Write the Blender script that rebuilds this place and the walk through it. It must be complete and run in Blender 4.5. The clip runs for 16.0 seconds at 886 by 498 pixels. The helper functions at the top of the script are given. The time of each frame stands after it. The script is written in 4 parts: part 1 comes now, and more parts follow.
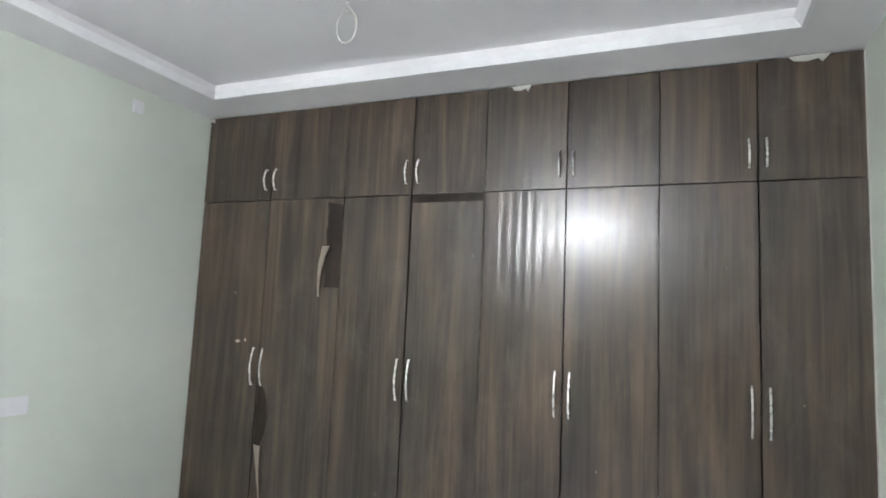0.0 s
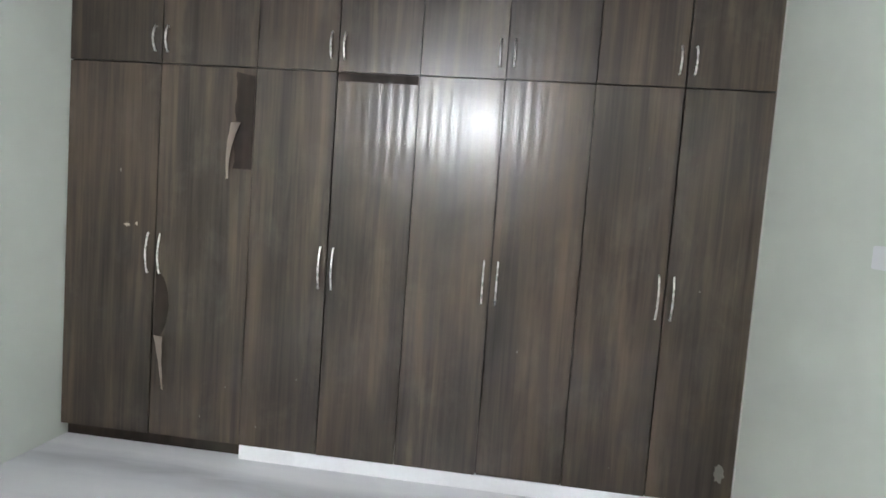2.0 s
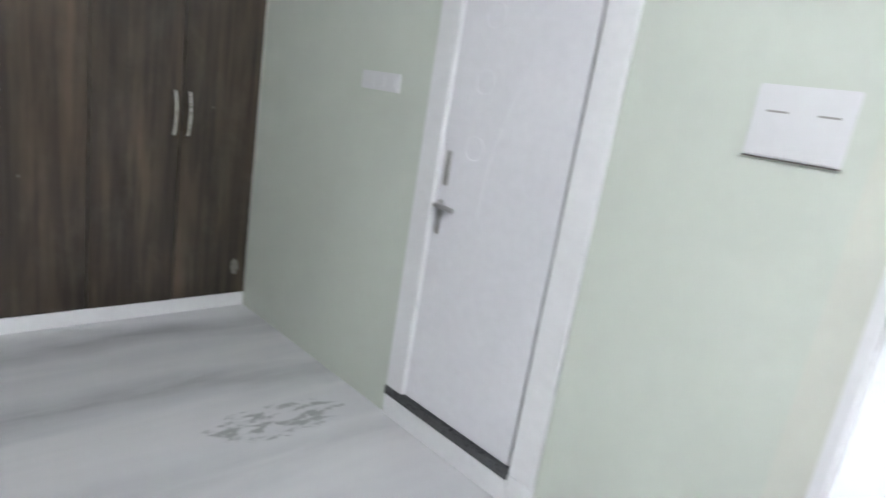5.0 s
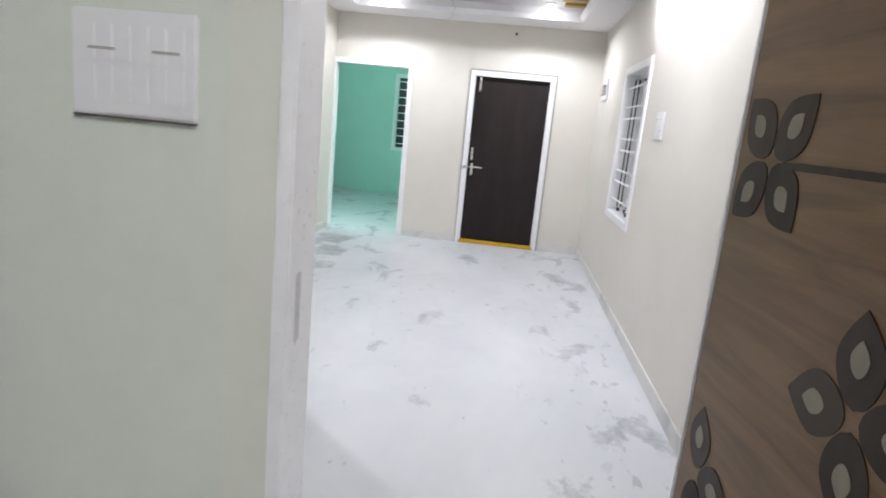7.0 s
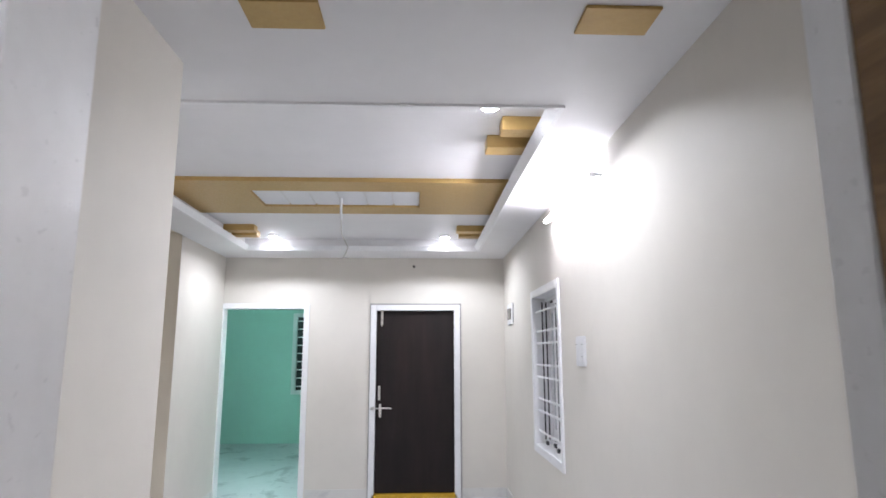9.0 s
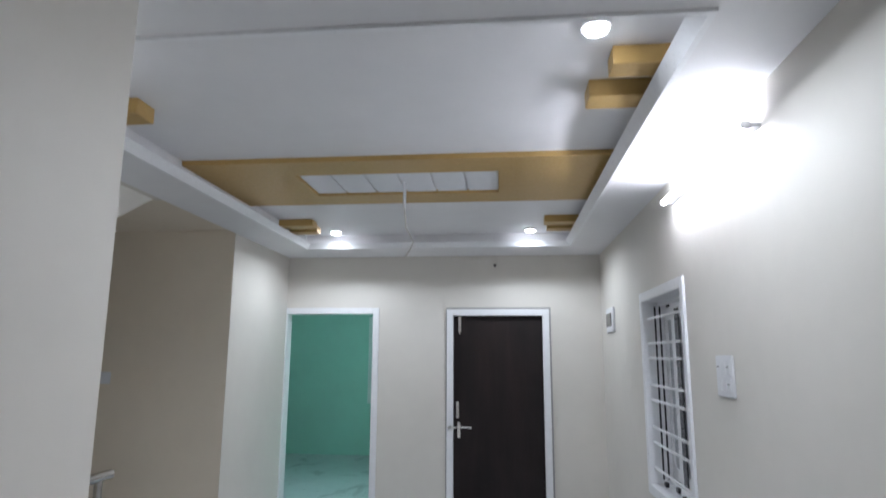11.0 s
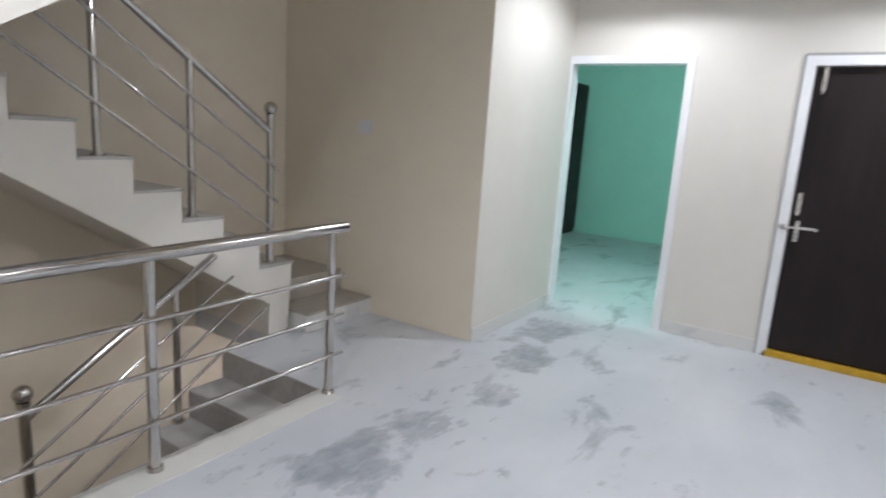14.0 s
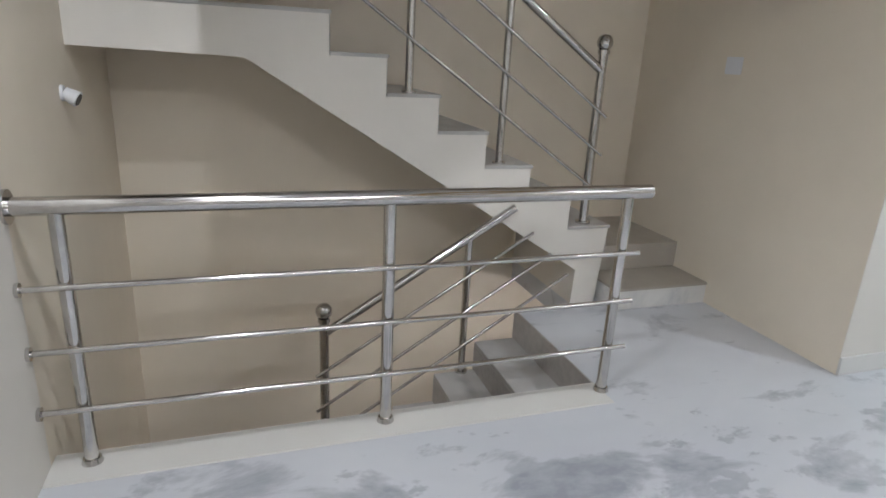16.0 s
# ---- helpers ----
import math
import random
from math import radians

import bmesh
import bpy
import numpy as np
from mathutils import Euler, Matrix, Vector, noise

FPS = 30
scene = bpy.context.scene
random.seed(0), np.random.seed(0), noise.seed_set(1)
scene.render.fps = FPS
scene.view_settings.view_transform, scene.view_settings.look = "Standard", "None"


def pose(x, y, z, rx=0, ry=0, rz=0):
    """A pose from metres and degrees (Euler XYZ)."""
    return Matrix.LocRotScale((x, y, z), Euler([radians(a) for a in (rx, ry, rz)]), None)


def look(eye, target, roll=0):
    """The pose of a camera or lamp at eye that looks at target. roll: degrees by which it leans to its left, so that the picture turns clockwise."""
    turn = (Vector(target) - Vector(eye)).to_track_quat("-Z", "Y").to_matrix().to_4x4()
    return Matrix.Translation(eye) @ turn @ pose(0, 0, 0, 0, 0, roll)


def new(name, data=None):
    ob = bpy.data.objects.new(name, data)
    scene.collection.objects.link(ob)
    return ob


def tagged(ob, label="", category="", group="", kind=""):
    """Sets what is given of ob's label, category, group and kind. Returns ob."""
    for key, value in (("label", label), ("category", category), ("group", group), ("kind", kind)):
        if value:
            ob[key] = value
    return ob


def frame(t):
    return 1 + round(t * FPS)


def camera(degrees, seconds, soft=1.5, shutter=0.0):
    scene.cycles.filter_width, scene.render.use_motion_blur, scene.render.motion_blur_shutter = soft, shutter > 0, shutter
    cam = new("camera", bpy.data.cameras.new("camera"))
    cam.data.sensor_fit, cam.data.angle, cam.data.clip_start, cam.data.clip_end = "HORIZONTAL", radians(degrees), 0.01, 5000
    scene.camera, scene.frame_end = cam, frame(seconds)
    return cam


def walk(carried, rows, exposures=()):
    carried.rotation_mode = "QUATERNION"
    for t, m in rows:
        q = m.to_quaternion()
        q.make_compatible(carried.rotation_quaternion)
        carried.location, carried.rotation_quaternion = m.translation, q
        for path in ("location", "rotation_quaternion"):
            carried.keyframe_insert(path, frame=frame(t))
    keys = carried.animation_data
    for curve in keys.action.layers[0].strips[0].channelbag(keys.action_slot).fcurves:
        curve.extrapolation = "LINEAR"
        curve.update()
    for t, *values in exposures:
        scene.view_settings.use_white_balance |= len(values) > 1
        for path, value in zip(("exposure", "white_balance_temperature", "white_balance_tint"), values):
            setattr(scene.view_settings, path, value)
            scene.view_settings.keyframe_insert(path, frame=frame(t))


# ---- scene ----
cam = camera(72.9, 16.0, shutter=0.35)
PATH = [
    (0, (0.213, 0.848, 1.534), (-1.623, 0.084, 1.747), 2.5),
    (0.5, (0.142, 0.749, 1.562), (-1.759, 0.149, 1.721), 2.7),
    (1, (0.157, 0.639, 1.558), (-1.795, 0.217, 1.673), 3.0),
    (1.5, (0.239, 0.481, 1.568), (-1.74, 0.194, 1.55), 2.8),
    (2, (0.282, 0.366, 1.548), (-1.698, 0.124, 1.399), 4.2),
    (2.5, (0.28, 0.225, 1.504), (-1.705, 0.112, 1.288), 5.0),
    (3, (0.24, 0.102, 1.466), (-1.741, 0.248, 1.233), 4.6),
    (3.1, (0.224, 0.1, 1.453), (-1.753, 0.294, 1.221), 5.0),
    (3.5, (0.209, 0.024, 1.457), (-1.726, 0.436, 1.165), 5.8),
    (4, (0.245, -0.035, 1.444), (-1.605, 0.621, 1.059), 5.1),
    (4.5, (0.333, -0.098, 1.451), (-1.313, 0.945, 1.002), 6.3),
    (5, (0.415, -0.123, 1.45), (-0.94, 1.265, 0.965), 9.3),
    (5.2, (0.481, -0.069, 1.443), (-0.734, 1.441, 0.951), 9.8),
    (7.3, (0.59, 0.619, 1.476), (0.513, 2.581, 1.095), 5.0),
    (7.5, (0.587, 0.67, 1.475), (0.572, 2.641, 1.134), 4.9),
    (8, (0.547, 0.811, 1.52), (0.669, 2.805, 1.413), 3.8),
    (8.5, (0.526, 0.923, 1.559), (0.682, 2.911, 1.713), 1.8),
    (8.7, (0.544, 0.983, 1.566), (0.675, 2.955, 1.873), 0.9),
    (10.8, (0.601, 1.897, 1.691), (0.397, 3.843, 2.103), 0.2),
    (11, (0.584, 1.97, 1.683), (0.387, 3.93, 2.032), 0.3),
    (11.3, (0.574, 2.085, 1.661), (0.378, 4.062, 1.892), 0.4),
    (11.5, (0.567, 2.142, 1.657), (0.374, 4.125, 1.823), 0.2),
    (12, (0.588, 2.372, 1.614), (0.364, 4.359, 1.609), -0.0),
    (12.5, (0.619, 2.646, 1.587), (0.296, 4.616, 1.465), 0.8),
    (13, (0.575, 2.848, 1.583), (0.089, 4.776, 1.368), 3.3),
    (13.5, (0.483, 3.06, 1.545), (-0.31, 4.874, 1.256), 4.2),
    (14, (0.39, 3.25, 1.513), (-0.694, 4.884, 1.117), 3.7),
    (14.5, (0.341, 3.451, 1.464), (-1.046, 4.781, 0.908), 0.7),
    (15, (0.317, 3.647, 1.439), (-1.297, 4.652, 0.822), 2.3),
    (15.5, (0.287, 3.861, 1.46), (-1.453, 4.595, 0.801), 3.6),
    (16, (0.232, 4.024, 1.447), (-1.568, 4.645, 0.836), 3.0),
]
walk(cam, [(t, look(eye, target, roll)) for t, eye, target, roll in PATH],
     [(0.0, 2.65, 6100, 10), (3.5, 2.65, 6100, 10), (4.6, 2.38, 6050, 10), (5.2, 2.02, 6100, 11), (7.3, 1.40, 6400, 13), (8.7, 1.26, 6300, 15),
      (10.8, 0.50, 5950, 10), (11.7, 0.58, 6000, 10), (12.5, 0.70, 6050, 10), (13.5, 1.00, 6200, 11), (14.5, 1.17, 6250, 12), (16.0, 1.18, 6250, 11)])

# ---------------------------------------------------------------- light
world = bpy.data.worlds.new("world")
scene.world = world
world.use_nodes = True
world.node_tree.nodes["Background"].inputs[0].default_value = (0.02, 0.025, 0.04, 1)
world.node_tree.nodes["Background"].inputs[1].default_value = 0.3


def spot_lamp(name, place, watts, colour, angle=110):
    data = bpy.data.lights.new(name, "SPOT")
    data.energy, data.color, data.spot_size, data.spot_blend, data.shadow_soft_size = watts, colour, radians(angle), 0.6, 0.03
    ob = new(name, data)
    ob.location = place
    return ob


COOL = (0.93, 0.97, 1.0)
SPOTS = [(-0.98, 7.40), (0.84, 7.40), (0.92, 3.95), (-0.98, 3.95)]
for sx, sy in SPOTS:
    spot_lamp("downlight_beam", (sx, sy, 2.79), 28, COOL, 160)

# ---------------------------------------------------------------- materials


class Nodes:
    """A small wrapper over one node material."""

    def __init__(self, name):
        self.material = bpy.data.materials.new(name)
        self.material.use_nodes = True
        self.tree = self.material.node_tree
        self.shader = self.tree.nodes["Principled BSDF"]
        self.coord = self.tree.nodes.new("ShaderNodeTexCoord")

    def add(self, kind, **values):
        node = self.tree.nodes.new(kind)
        for key, value in values.items():
            node.inputs[key.replace("_", " ")].default_value = value
        return node

    def link(self, a, b):
        self.tree.links.new(a, b)

    def mapped(self, scale, random_shift=False):
        m = self.add("ShaderNodeMapping", Scale=scale)
        self.link(self.coord.outputs["Object"], m.inputs["Vector"])
        if random_shift:
            info = self.add("ShaderNodeObjectInfo")
            mul = self.add("ShaderNodeVectorMath")
            mul.operation = "MULTIPLY"
            mul.inputs[1].default_value = (17.0, 31.0, 23.0)
            comb = self.add("ShaderNodeCombineXYZ")
            for k in range(3):
                self.link(info.outputs["Random"], comb.inputs[k])
            self.link(comb.outputs[0], mul.inputs[0])
            self.link(mul.outputs[0], m.inputs["Location"])
        return m.outputs[0]

    def noise(self, scale, detail=4.0, vector=None, rough=0.55, distortion=0.0):
        n = self.add("ShaderNodeTexNoise", Scale=scale, Detail=detail, Roughness=rough, Distortion=distortion)
        self.link(vector or self.coord.outputs["Object"], n.inputs["Vector"])
        return n.outputs[0]

    def ramp(self, factor, stops):
        r = self.tree.nodes.new("ShaderNodeValToRGB")
        while len(r.color_ramp.elements) < len(stops):
            r.color_ramp.elements.new(0.5)
        for e, (p, c) in zip(r.color_ramp.elements, stops):
            e.position = p
            e.color = (*c, 1) if len(c) == 3 else c
        self.link(factor, r.inputs[0])
        return r.outputs[0]

    def mix(self, factor, a, b, blend="MIX"):
        m = self.tree.nodes.new("ShaderNodeMix")
        m.data_type, m.blend_type = "RGBA", blend
        for socket, value in ((m.inputs[0], factor), (m.inputs[6], a), (m.inputs[7], b)):
            if hasattr(value, "is_linked"):
                self.link(value, socket)
            else:
                socket.default_value = value if not isinstance(value, tuple) else (*value, 1)
        return m.outputs[2]

    def calc(self, kind, a, b):
        m = self.tree.nodes.new("ShaderNodeMath")
        m.operation = kind
        for k, value in enumerate((a, b)):
            if hasattr(value, "is_linked"):
                self.link(value, m.inputs[k])
            else:
                m.inputs[k].default_value = value
        return m.outputs[0]

    def bump(self, height, strength, distance=0.002):
        b = self.add("ShaderNodeBump", Strength=strength, Distance=distance)
        self.link(height, b.inputs["Height"])
        self.link(b.outputs[0], self.shader.inputs["Normal"])

    def finish(self, colour=None, rough=None, metal=0.0, specular=None):
        for socket, value in (("Base Color", colour), ("Roughness", rough), ("Specular IOR Level", specular)):
            if value is None:
                continue
            if hasattr(value, "is_linked"):
                self.link(value, self.shader.inputs[socket])
            else:
                self.shader.inputs[socket].default_value = (*value, 1) if isinstance(value, tuple) else value
        self.shader.inputs["Metallic"].default_value = metal
        return self.material


def grey(c, k):
    return tuple(v * k for v in c)


def paint(name, colour, rough=0.55, bump=0.12):
    """Rolled emulsion paint: faint blotches, fine roller texture."""
    n = Nodes(name)
    large = n.noise(1.3, 3)
    fine = n.noise(160, 3)
    tone = n.ramp(large, [(0.3, grey(colour, 0.955)), (0.7, grey(colour, 1.02))])
    tone = n.mix(0.10, tone, n.ramp(n.noise(9, 5), [(0.35, grey(colour, 0.86)), (0.6, grey(colour, 1.0))]))
    n.bump(fine, bump, 0.0015)
    return n.finish(tone, rough)


def glossy(name, colour, rough=0.3, metal=0.0, wear=0.12):
    """Enamel, plastic or metal with slight smudges."""
    n = Nodes(name)
    smudge = n.noise(24, 5)
    tone = n.ramp(smudge, [(0.3, grey(colour, 1 - wear)), (0.7, colour)])
    r = n.ramp(n.noise(60, 4), [(0.3, (rough * 0.8,) * 3), (0.75, (min(1, rough * 1.35),) * 3)])
    return n.finish(tone, r, metal)


def marble_material():
    n = Nodes("polished_white_marble")
    # white ground with faint clouds; smoky grey islands gathered in bands that run the length of the hall
    v = n.mapped((1.25, 0.62, 1.0))
    cloud = n.ramp(n.noise(1.0, 5, v, 0.6, 0.4), [(0.38, (0.0,) * 3), (0.66, (1.0,) * 3)])
    base = n.mix(cloud, (0.575, 0.585, 0.61), (0.505, 0.52, 0.55))
    split = n.add("ShaderNodeSeparateXYZ")
    n.link(n.coord.outputs["Object"], split.inputs[0])
    wander = n.noise(0.8, 3)

    calc = n.calc
    along = calc("ADD", split.outputs[0], calc("MULTIPLY", calc("SUBTRACT", wander, 0.5), 0.7))
    bands = None
    for centre, width, weight in ((-1.27, 0.5, 0.10), (1.32, 0.34, 0.10), (-2.7, 0.5, 0.08)):
        far = calc("DIVIDE", calc("ABSOLUTE", calc("SUBTRACT", along, centre), 0.0), width)
        one = calc("MULTIPLY", calc("MAXIMUM", calc("SUBTRACT", 1.0, far), 0.0), weight)
        bands = one if bands is None else calc("MAXIMUM", bands, one)
    # the larger smoky clouds of the slab: centre, half width, half length, strength
    bent = calc("MULTIPLY", calc("SUBTRACT", n.noise(3.5, 3), 0.5), 0.25)
    for cx, cy, rx, ry, weight in ((-1.25, 5.06, 0.30, 0.30, 0.27), (-1.17, 5.62, 0.24, 0.30, 0.28), (-1.11, 6.17, 0.16, 0.36, 0.17), (-1.28, 6.84, 0.26, 0.44, 0.27),
                                   (-1.42, 7.52, 0.32, 0.45, 0.24), (-0.63, 6.32, 0.18, 0.40, 0.16), (-1.44, 5.78, 0.13, 0.5, 0.15), (-1.66, 4.72, 0.09, 0.5, 0.12),
                                   (0.18, 7.2, 0.22, 0.5, 0.07), (-1.30, 4.45, 0.30, 0.28, 0.22), (0.55, 7.75, 0.5, 0.16, 0.07), (0.98, 6.27, 0.2, 0.3, 0.12), (1.4, 6.5, 0.15, 0.4, 0.14)):
        ex = calc("DIVIDE", calc("SUBTRACT", calc("ADD", split.outputs[0], bent), cx), rx)
        ey = calc("DIVIDE", calc("SUBTRACT", split.outputs[1], cy), ry)
        near = calc("SUBTRACT", 1.0, calc("SQRT", calc("ADD", calc("MULTIPLY", ex, ex), calc("MULTIPLY", ey, ey)), 0.0))
        bands = calc("MAXIMUM", bands, calc("MULTIPLY", calc("MINIMUM", calc("MAXIMUM", calc("MULTIPLY", near, 1.6), 0.0), 1.0), weight))
    island = calc("ADD", n.noise(2.6, 7, v, 0.60, 0.5), bands)
    mask = n.ramp(island, [(0.60, (0.0,) * 3), (0.645, (0.5,) * 3), (0.72, (0.85,) * 3)])
    fleck = calc("ADD", n.noise(1.0, 4, n.mapped((11.0, 5.5, 1.0)), 0.6, 0.2), calc("MULTIPLY", bands, 0.75))
    mask = n.mix(1.0, mask, n.ramp(fleck, [(0.655, (0.0,) * 3), (0.72, (0.6,) * 3)]), "LIGHTEN")
    speck = n.ramp(n.noise(13.0, 5, v, 0.6, 0.3), [(0.33, (0.6,) * 3), (0.6, (1.0,) * 3)])
    mask = n.mix(1.0, mask, speck, "MULTIPLY")
    tone = n.mix(mask, base, (0.25, 0.265, 0.295))
    dust = n.ramp(n.noise(7, 5), [(0.3, (0.34,) * 3), (0.75, (0.50,) * 3)])
    n.bump(n.noise(2.5, 2), 0.03, 0.004)
    return n.finish(tone, dust, 0.0, 0.35)


def clouded(name, light, dark, scale):
    """Polished stone with a few soft darker clouds."""
    n = Nodes(name)
    patch = n.ramp(n.noise(scale, 6, None, 0.62, 0.4), [(0.52, (0.0,) * 3), (0.66, (1.0,) * 3)])
    return n.finish(n.mix(patch, light, dark), n.ramp(n.noise(8, 4), [(0.3, (0.3,) * 3), (0.75, (0.45,) * 3)]), 0.0, 0.35)


def bedroom_marble_material():
    n = Nodes("streaked_grey_marble")
    # broad soft bands that run across the room, a few darker islands
    turn = n.add("ShaderNodeMapping", Scale=(1.6, 0.26, 1.0), Rotation=(0, 0, 0.12))
    n.link(n.coord.outputs["Object"], turn.inputs["Vector"])
    v = turn.outputs[0]
    tone = n.ramp(n.noise(1.1, 4, v, 0.5, 0.3), [(0.30, (0.57, 0.58, 0.60)), (0.42, (0.70, 0.70, 0.715)), (0.52, (0.64, 0.645, 0.665)), (0.62, (0.73, 0.73, 0.74))])
    split = n.add("ShaderNodeSeparateXYZ")
    n.link(n.coord.outputs["Object"], split.inputs[0])
    x, y = split.outputs[0], split.outputs[1]
    drift = n.calc("MULTIPLY", n.calc("SUBTRACT", n.noise(1.0, 3, n.mapped((0.5, 0.9, 1.0))), 0.5), 0.55)
    frayed = n.ramp(n.noise(1.0, 5, n.mapped((7.0, 1.2, 1.0)), 0.6, 0.5), [(0.3, (0.25,) * 3), (0.65, (1.0,) * 3)])
    for centre, width, weight in ((-2.66, 0.15, 0.85), (-2.02, 0.17, 0.8), (-1.35, 0.12, 0.45), (-0.6, 0.2, 0.6), (0.3, 0.16, 0.5)):
        off = n.calc("DIVIDE", n.calc("ABSOLUTE", n.calc("SUBTRACT", n.calc("ADD", x, drift), centre), 0.0), width)
        band = n.calc("MULTIPLY", n.calc("POWER", n.calc("MAXIMUM", n.calc("SUBTRACT", 1.0, off), 0.0), 0.8), weight)
        tone = n.mix(n.calc("MULTIPLY", band, frayed), tone, (0.34, 0.35, 0.375))
    # one cluster of dark dashes near the bathroom step
    ex = n.calc("DIVIDE", n.calc("SUBTRACT", x, -1.62), 0.2)
    ey = n.calc("DIVIDE", n.calc("SUBTRACT", y, 1.12), 0.5)
    close = n.calc("SUBTRACT", 1.0, n.calc("SQRT", n.calc("ADD", n.calc("MULTIPLY", ex, ex), n.calc("MULTIPLY", ey, ey)), 0.0))
    boost = n.calc("MULTIPLY", n.calc("MINIMUM", n.calc("MAXIMUM", n.calc("MULTIPLY", close, 2.0), 0.0), 1.0), 0.36)
    total = n.calc("ADD", n.noise(1.0, 4, n.mapped((26.0, 9.0, 1.0)), 0.6, 0.5), boost)
    spots = n.ramp(total, [(0.83, (0, 0, 0)), (0.93, (0.8, 0.8, 0.8))])
    tone = n.mix(spots, tone, (0.29, 0.305, 0.31))
    rough = n.ramp(n.noise(1.5, 2), [(0.3, (0.28,) * 3), (0.75, (0.34,) * 3)])
    return n.finish(tone, rough, 0.0, 0.4)


def laminate_material(name, dark, mid, light, rough=0.3, ridges=True):
    n = Nodes(name)
    wide = n.noise(1.0, 4, n.mapped((9.0, 9.0, 0.7), True), 0.6, 0.6)
    thin = n.noise(1.0, 5, n.mapped((55.0, 55.0, 1.1), True), 0.6)
    cloud = n.noise(1.0, 3, n.mapped((3.0, 3.0, 0.9), True), 0.5, 0.4)
    tone = n.ramp(wide, [(0.32, dark), (0.5, mid), (0.66, light)])
    tone = n.mix(0.30, tone, n.ramp(thin, [(0.34, dark), (0.66, light)]))
    tone = n.mix(0.75, tone, n.mix(1.0, tone, n.ramp(cloud, [(0.34, (0.60, 0.61, 0.62)), (0.66, (1.28, 1.22, 1.14))]), "MULTIPLY"))
    if ridges:
        film = n.ramp(n.noise(2.6, 6, n.mapped((1.0, 1.6, 1.0), True), 0.65, 0.4), [(0.52, (0, 0, 0)), (0.74, (0.13, 0.13, 0.13))])
        tone = n.mix(film, tone, (0.20, 0.185, 0.16))
    r = n.ramp(n.noise(5, 3), [(0.3, (rough * 0.9,) * 3), (0.7, (rough * 1.15,) * 3)])
    if ridges:
        # the pressed sheet ripples across its width; the clear film ripples more
        ripple = n.add("ShaderNodeTexWave", Scale=5.3, Distortion=4.5, Detail=1.0, Detail_Scale=0.3)
        ripple.bands_direction = "Y"
        n.link(n.mapped((1.0, 1.0, 0.05), True), ripple.inputs["Vector"])
        slack = n.ramp(n.noise(1.0, 2, n.mapped((4.0, 4.0, 0.3), True)), [(0.38, (0.12,) * 3), (0.62, (1.0,) * 3)])
        height = n.mix(1.0, ripple.outputs[0], slack, "MULTIPLY")
        n.bump(height, 0.5, 0.0006)
        film_bump = n.add("ShaderNodeBump", Strength=1.0, Distance=0.0013)
        n.link(height, film_bump.inputs["Height"])
        n.link(film_bump.outputs[0], n.shader.inputs["Coat Normal"])
        n.shader.inputs["Coat Weight"].default_value = 0.5
        n.shader.inputs["Coat Roughness"].default_value = 0.205
    return n.finish(tone, r, 0.0, 0.26)


def carved_wood_material():
    n = Nodes("teak_door_wood")
    grain = n.noise(1.0, 6, n.mapped((6.0, 2.2, 26.0)), 0.6, 0.8)
    tone = n.ramp(grain, [(0.25, (0.125, 0.068, 0.027)), (0.5, (0.21, 0.118, 0.047)), (0.75, (0.295, 0.172, 0.073))])
    n.bump(n.noise(1.0, 4, n.mapped((20.0, 6.0, 90.0))), 0.1, 0.002)
    return n.finish(tone, 0.38)


def glow(name, colour, strength):
    m = bpy.data.materials.new(name)
    m.use_nodes = True
    s = m.node_tree.nodes["Principled BSDF"]
    s.inputs["Base Color"].default_value = (*colour, 1)
    s.inputs["Emission Color"].default_value = (*colour, 1)
    s.inputs["Emission Strength"].default_value = strength
    return m


CREAM = paint("cream_wall_paint", (0.69, 0.655, 0.60))
BEIGE = paint("beige_stairwell_paint", (0.77, 0.69, 0.57))
WHITE_CEILING = paint("white_ceiling_paint", (0.80, 0.79, 0.80), 0.6)
SAGE = paint("sage_green_wall_paint", (0.63, 0.668, 0.60))
PALE_SAGE = paint("paler_sage", (0.66, 0.67, 0.60))
TEAL = paint("mint_green_wall_paint", (0.45, 0.68, 0.61))
MARBLE = marble_material()
BED_MARBLE = bedroom_marble_material()
LAMINATE = laminate_material("dark_walnut_laminate", (0.018, 0.0138, 0.0106), (0.0455, 0.0345, 0.0258), (0.088, 0.0645, 0.0465), 0.34)
BARE_BOARD = laminate_material("bare_dark_board", (0.012, 0.008, 0.006), (0.018, 0.012, 0.009), (0.026, 0.018, 0.013), 0.7, False)
MAIN_DOOR = laminate_material("dark_brown_door_veneer", (0.013, 0.0088, 0.0088), (0.0165, 0.0112, 0.011), (0.020, 0.0138, 0.0135), 0.5, False)
WHITE_ENAMEL = glossy("white_enamel", (0.83, 0.83, 0.845), 0.32, 0.0, 0.05)
WHITE_DOOR = glossy("white_door_enamel", (0.79, 0.785, 0.82), 0.35, 0.0, 0.05)
PLASTIC = glossy("white_switch_plastic", (0.75, 0.75, 0.765), 0.42, 0.0, 0.02)
CHROME = glossy("polished_chrome", (0.80, 0.78, 0.75), 0.27, 1.0, 0.1)
STEEL = glossy("stainless_steel_tube", (0.60, 0.58, 0.56), 0.125, 1.0, 0.14)
BRUSHED = glossy("brushed_steel_lever", (0.66, 0.65, 0.65), 0.48, 0.85, 0.12)
GOLD = glossy("gold_ceiling_paint", (0.50, 0.33, 0.115), 0.42, 0.25, 0.08)
YELLOW = glossy("turmeric_yellow_paint", (0.62, 0.37, 0.02), 0.6, 0.0, 0.25)
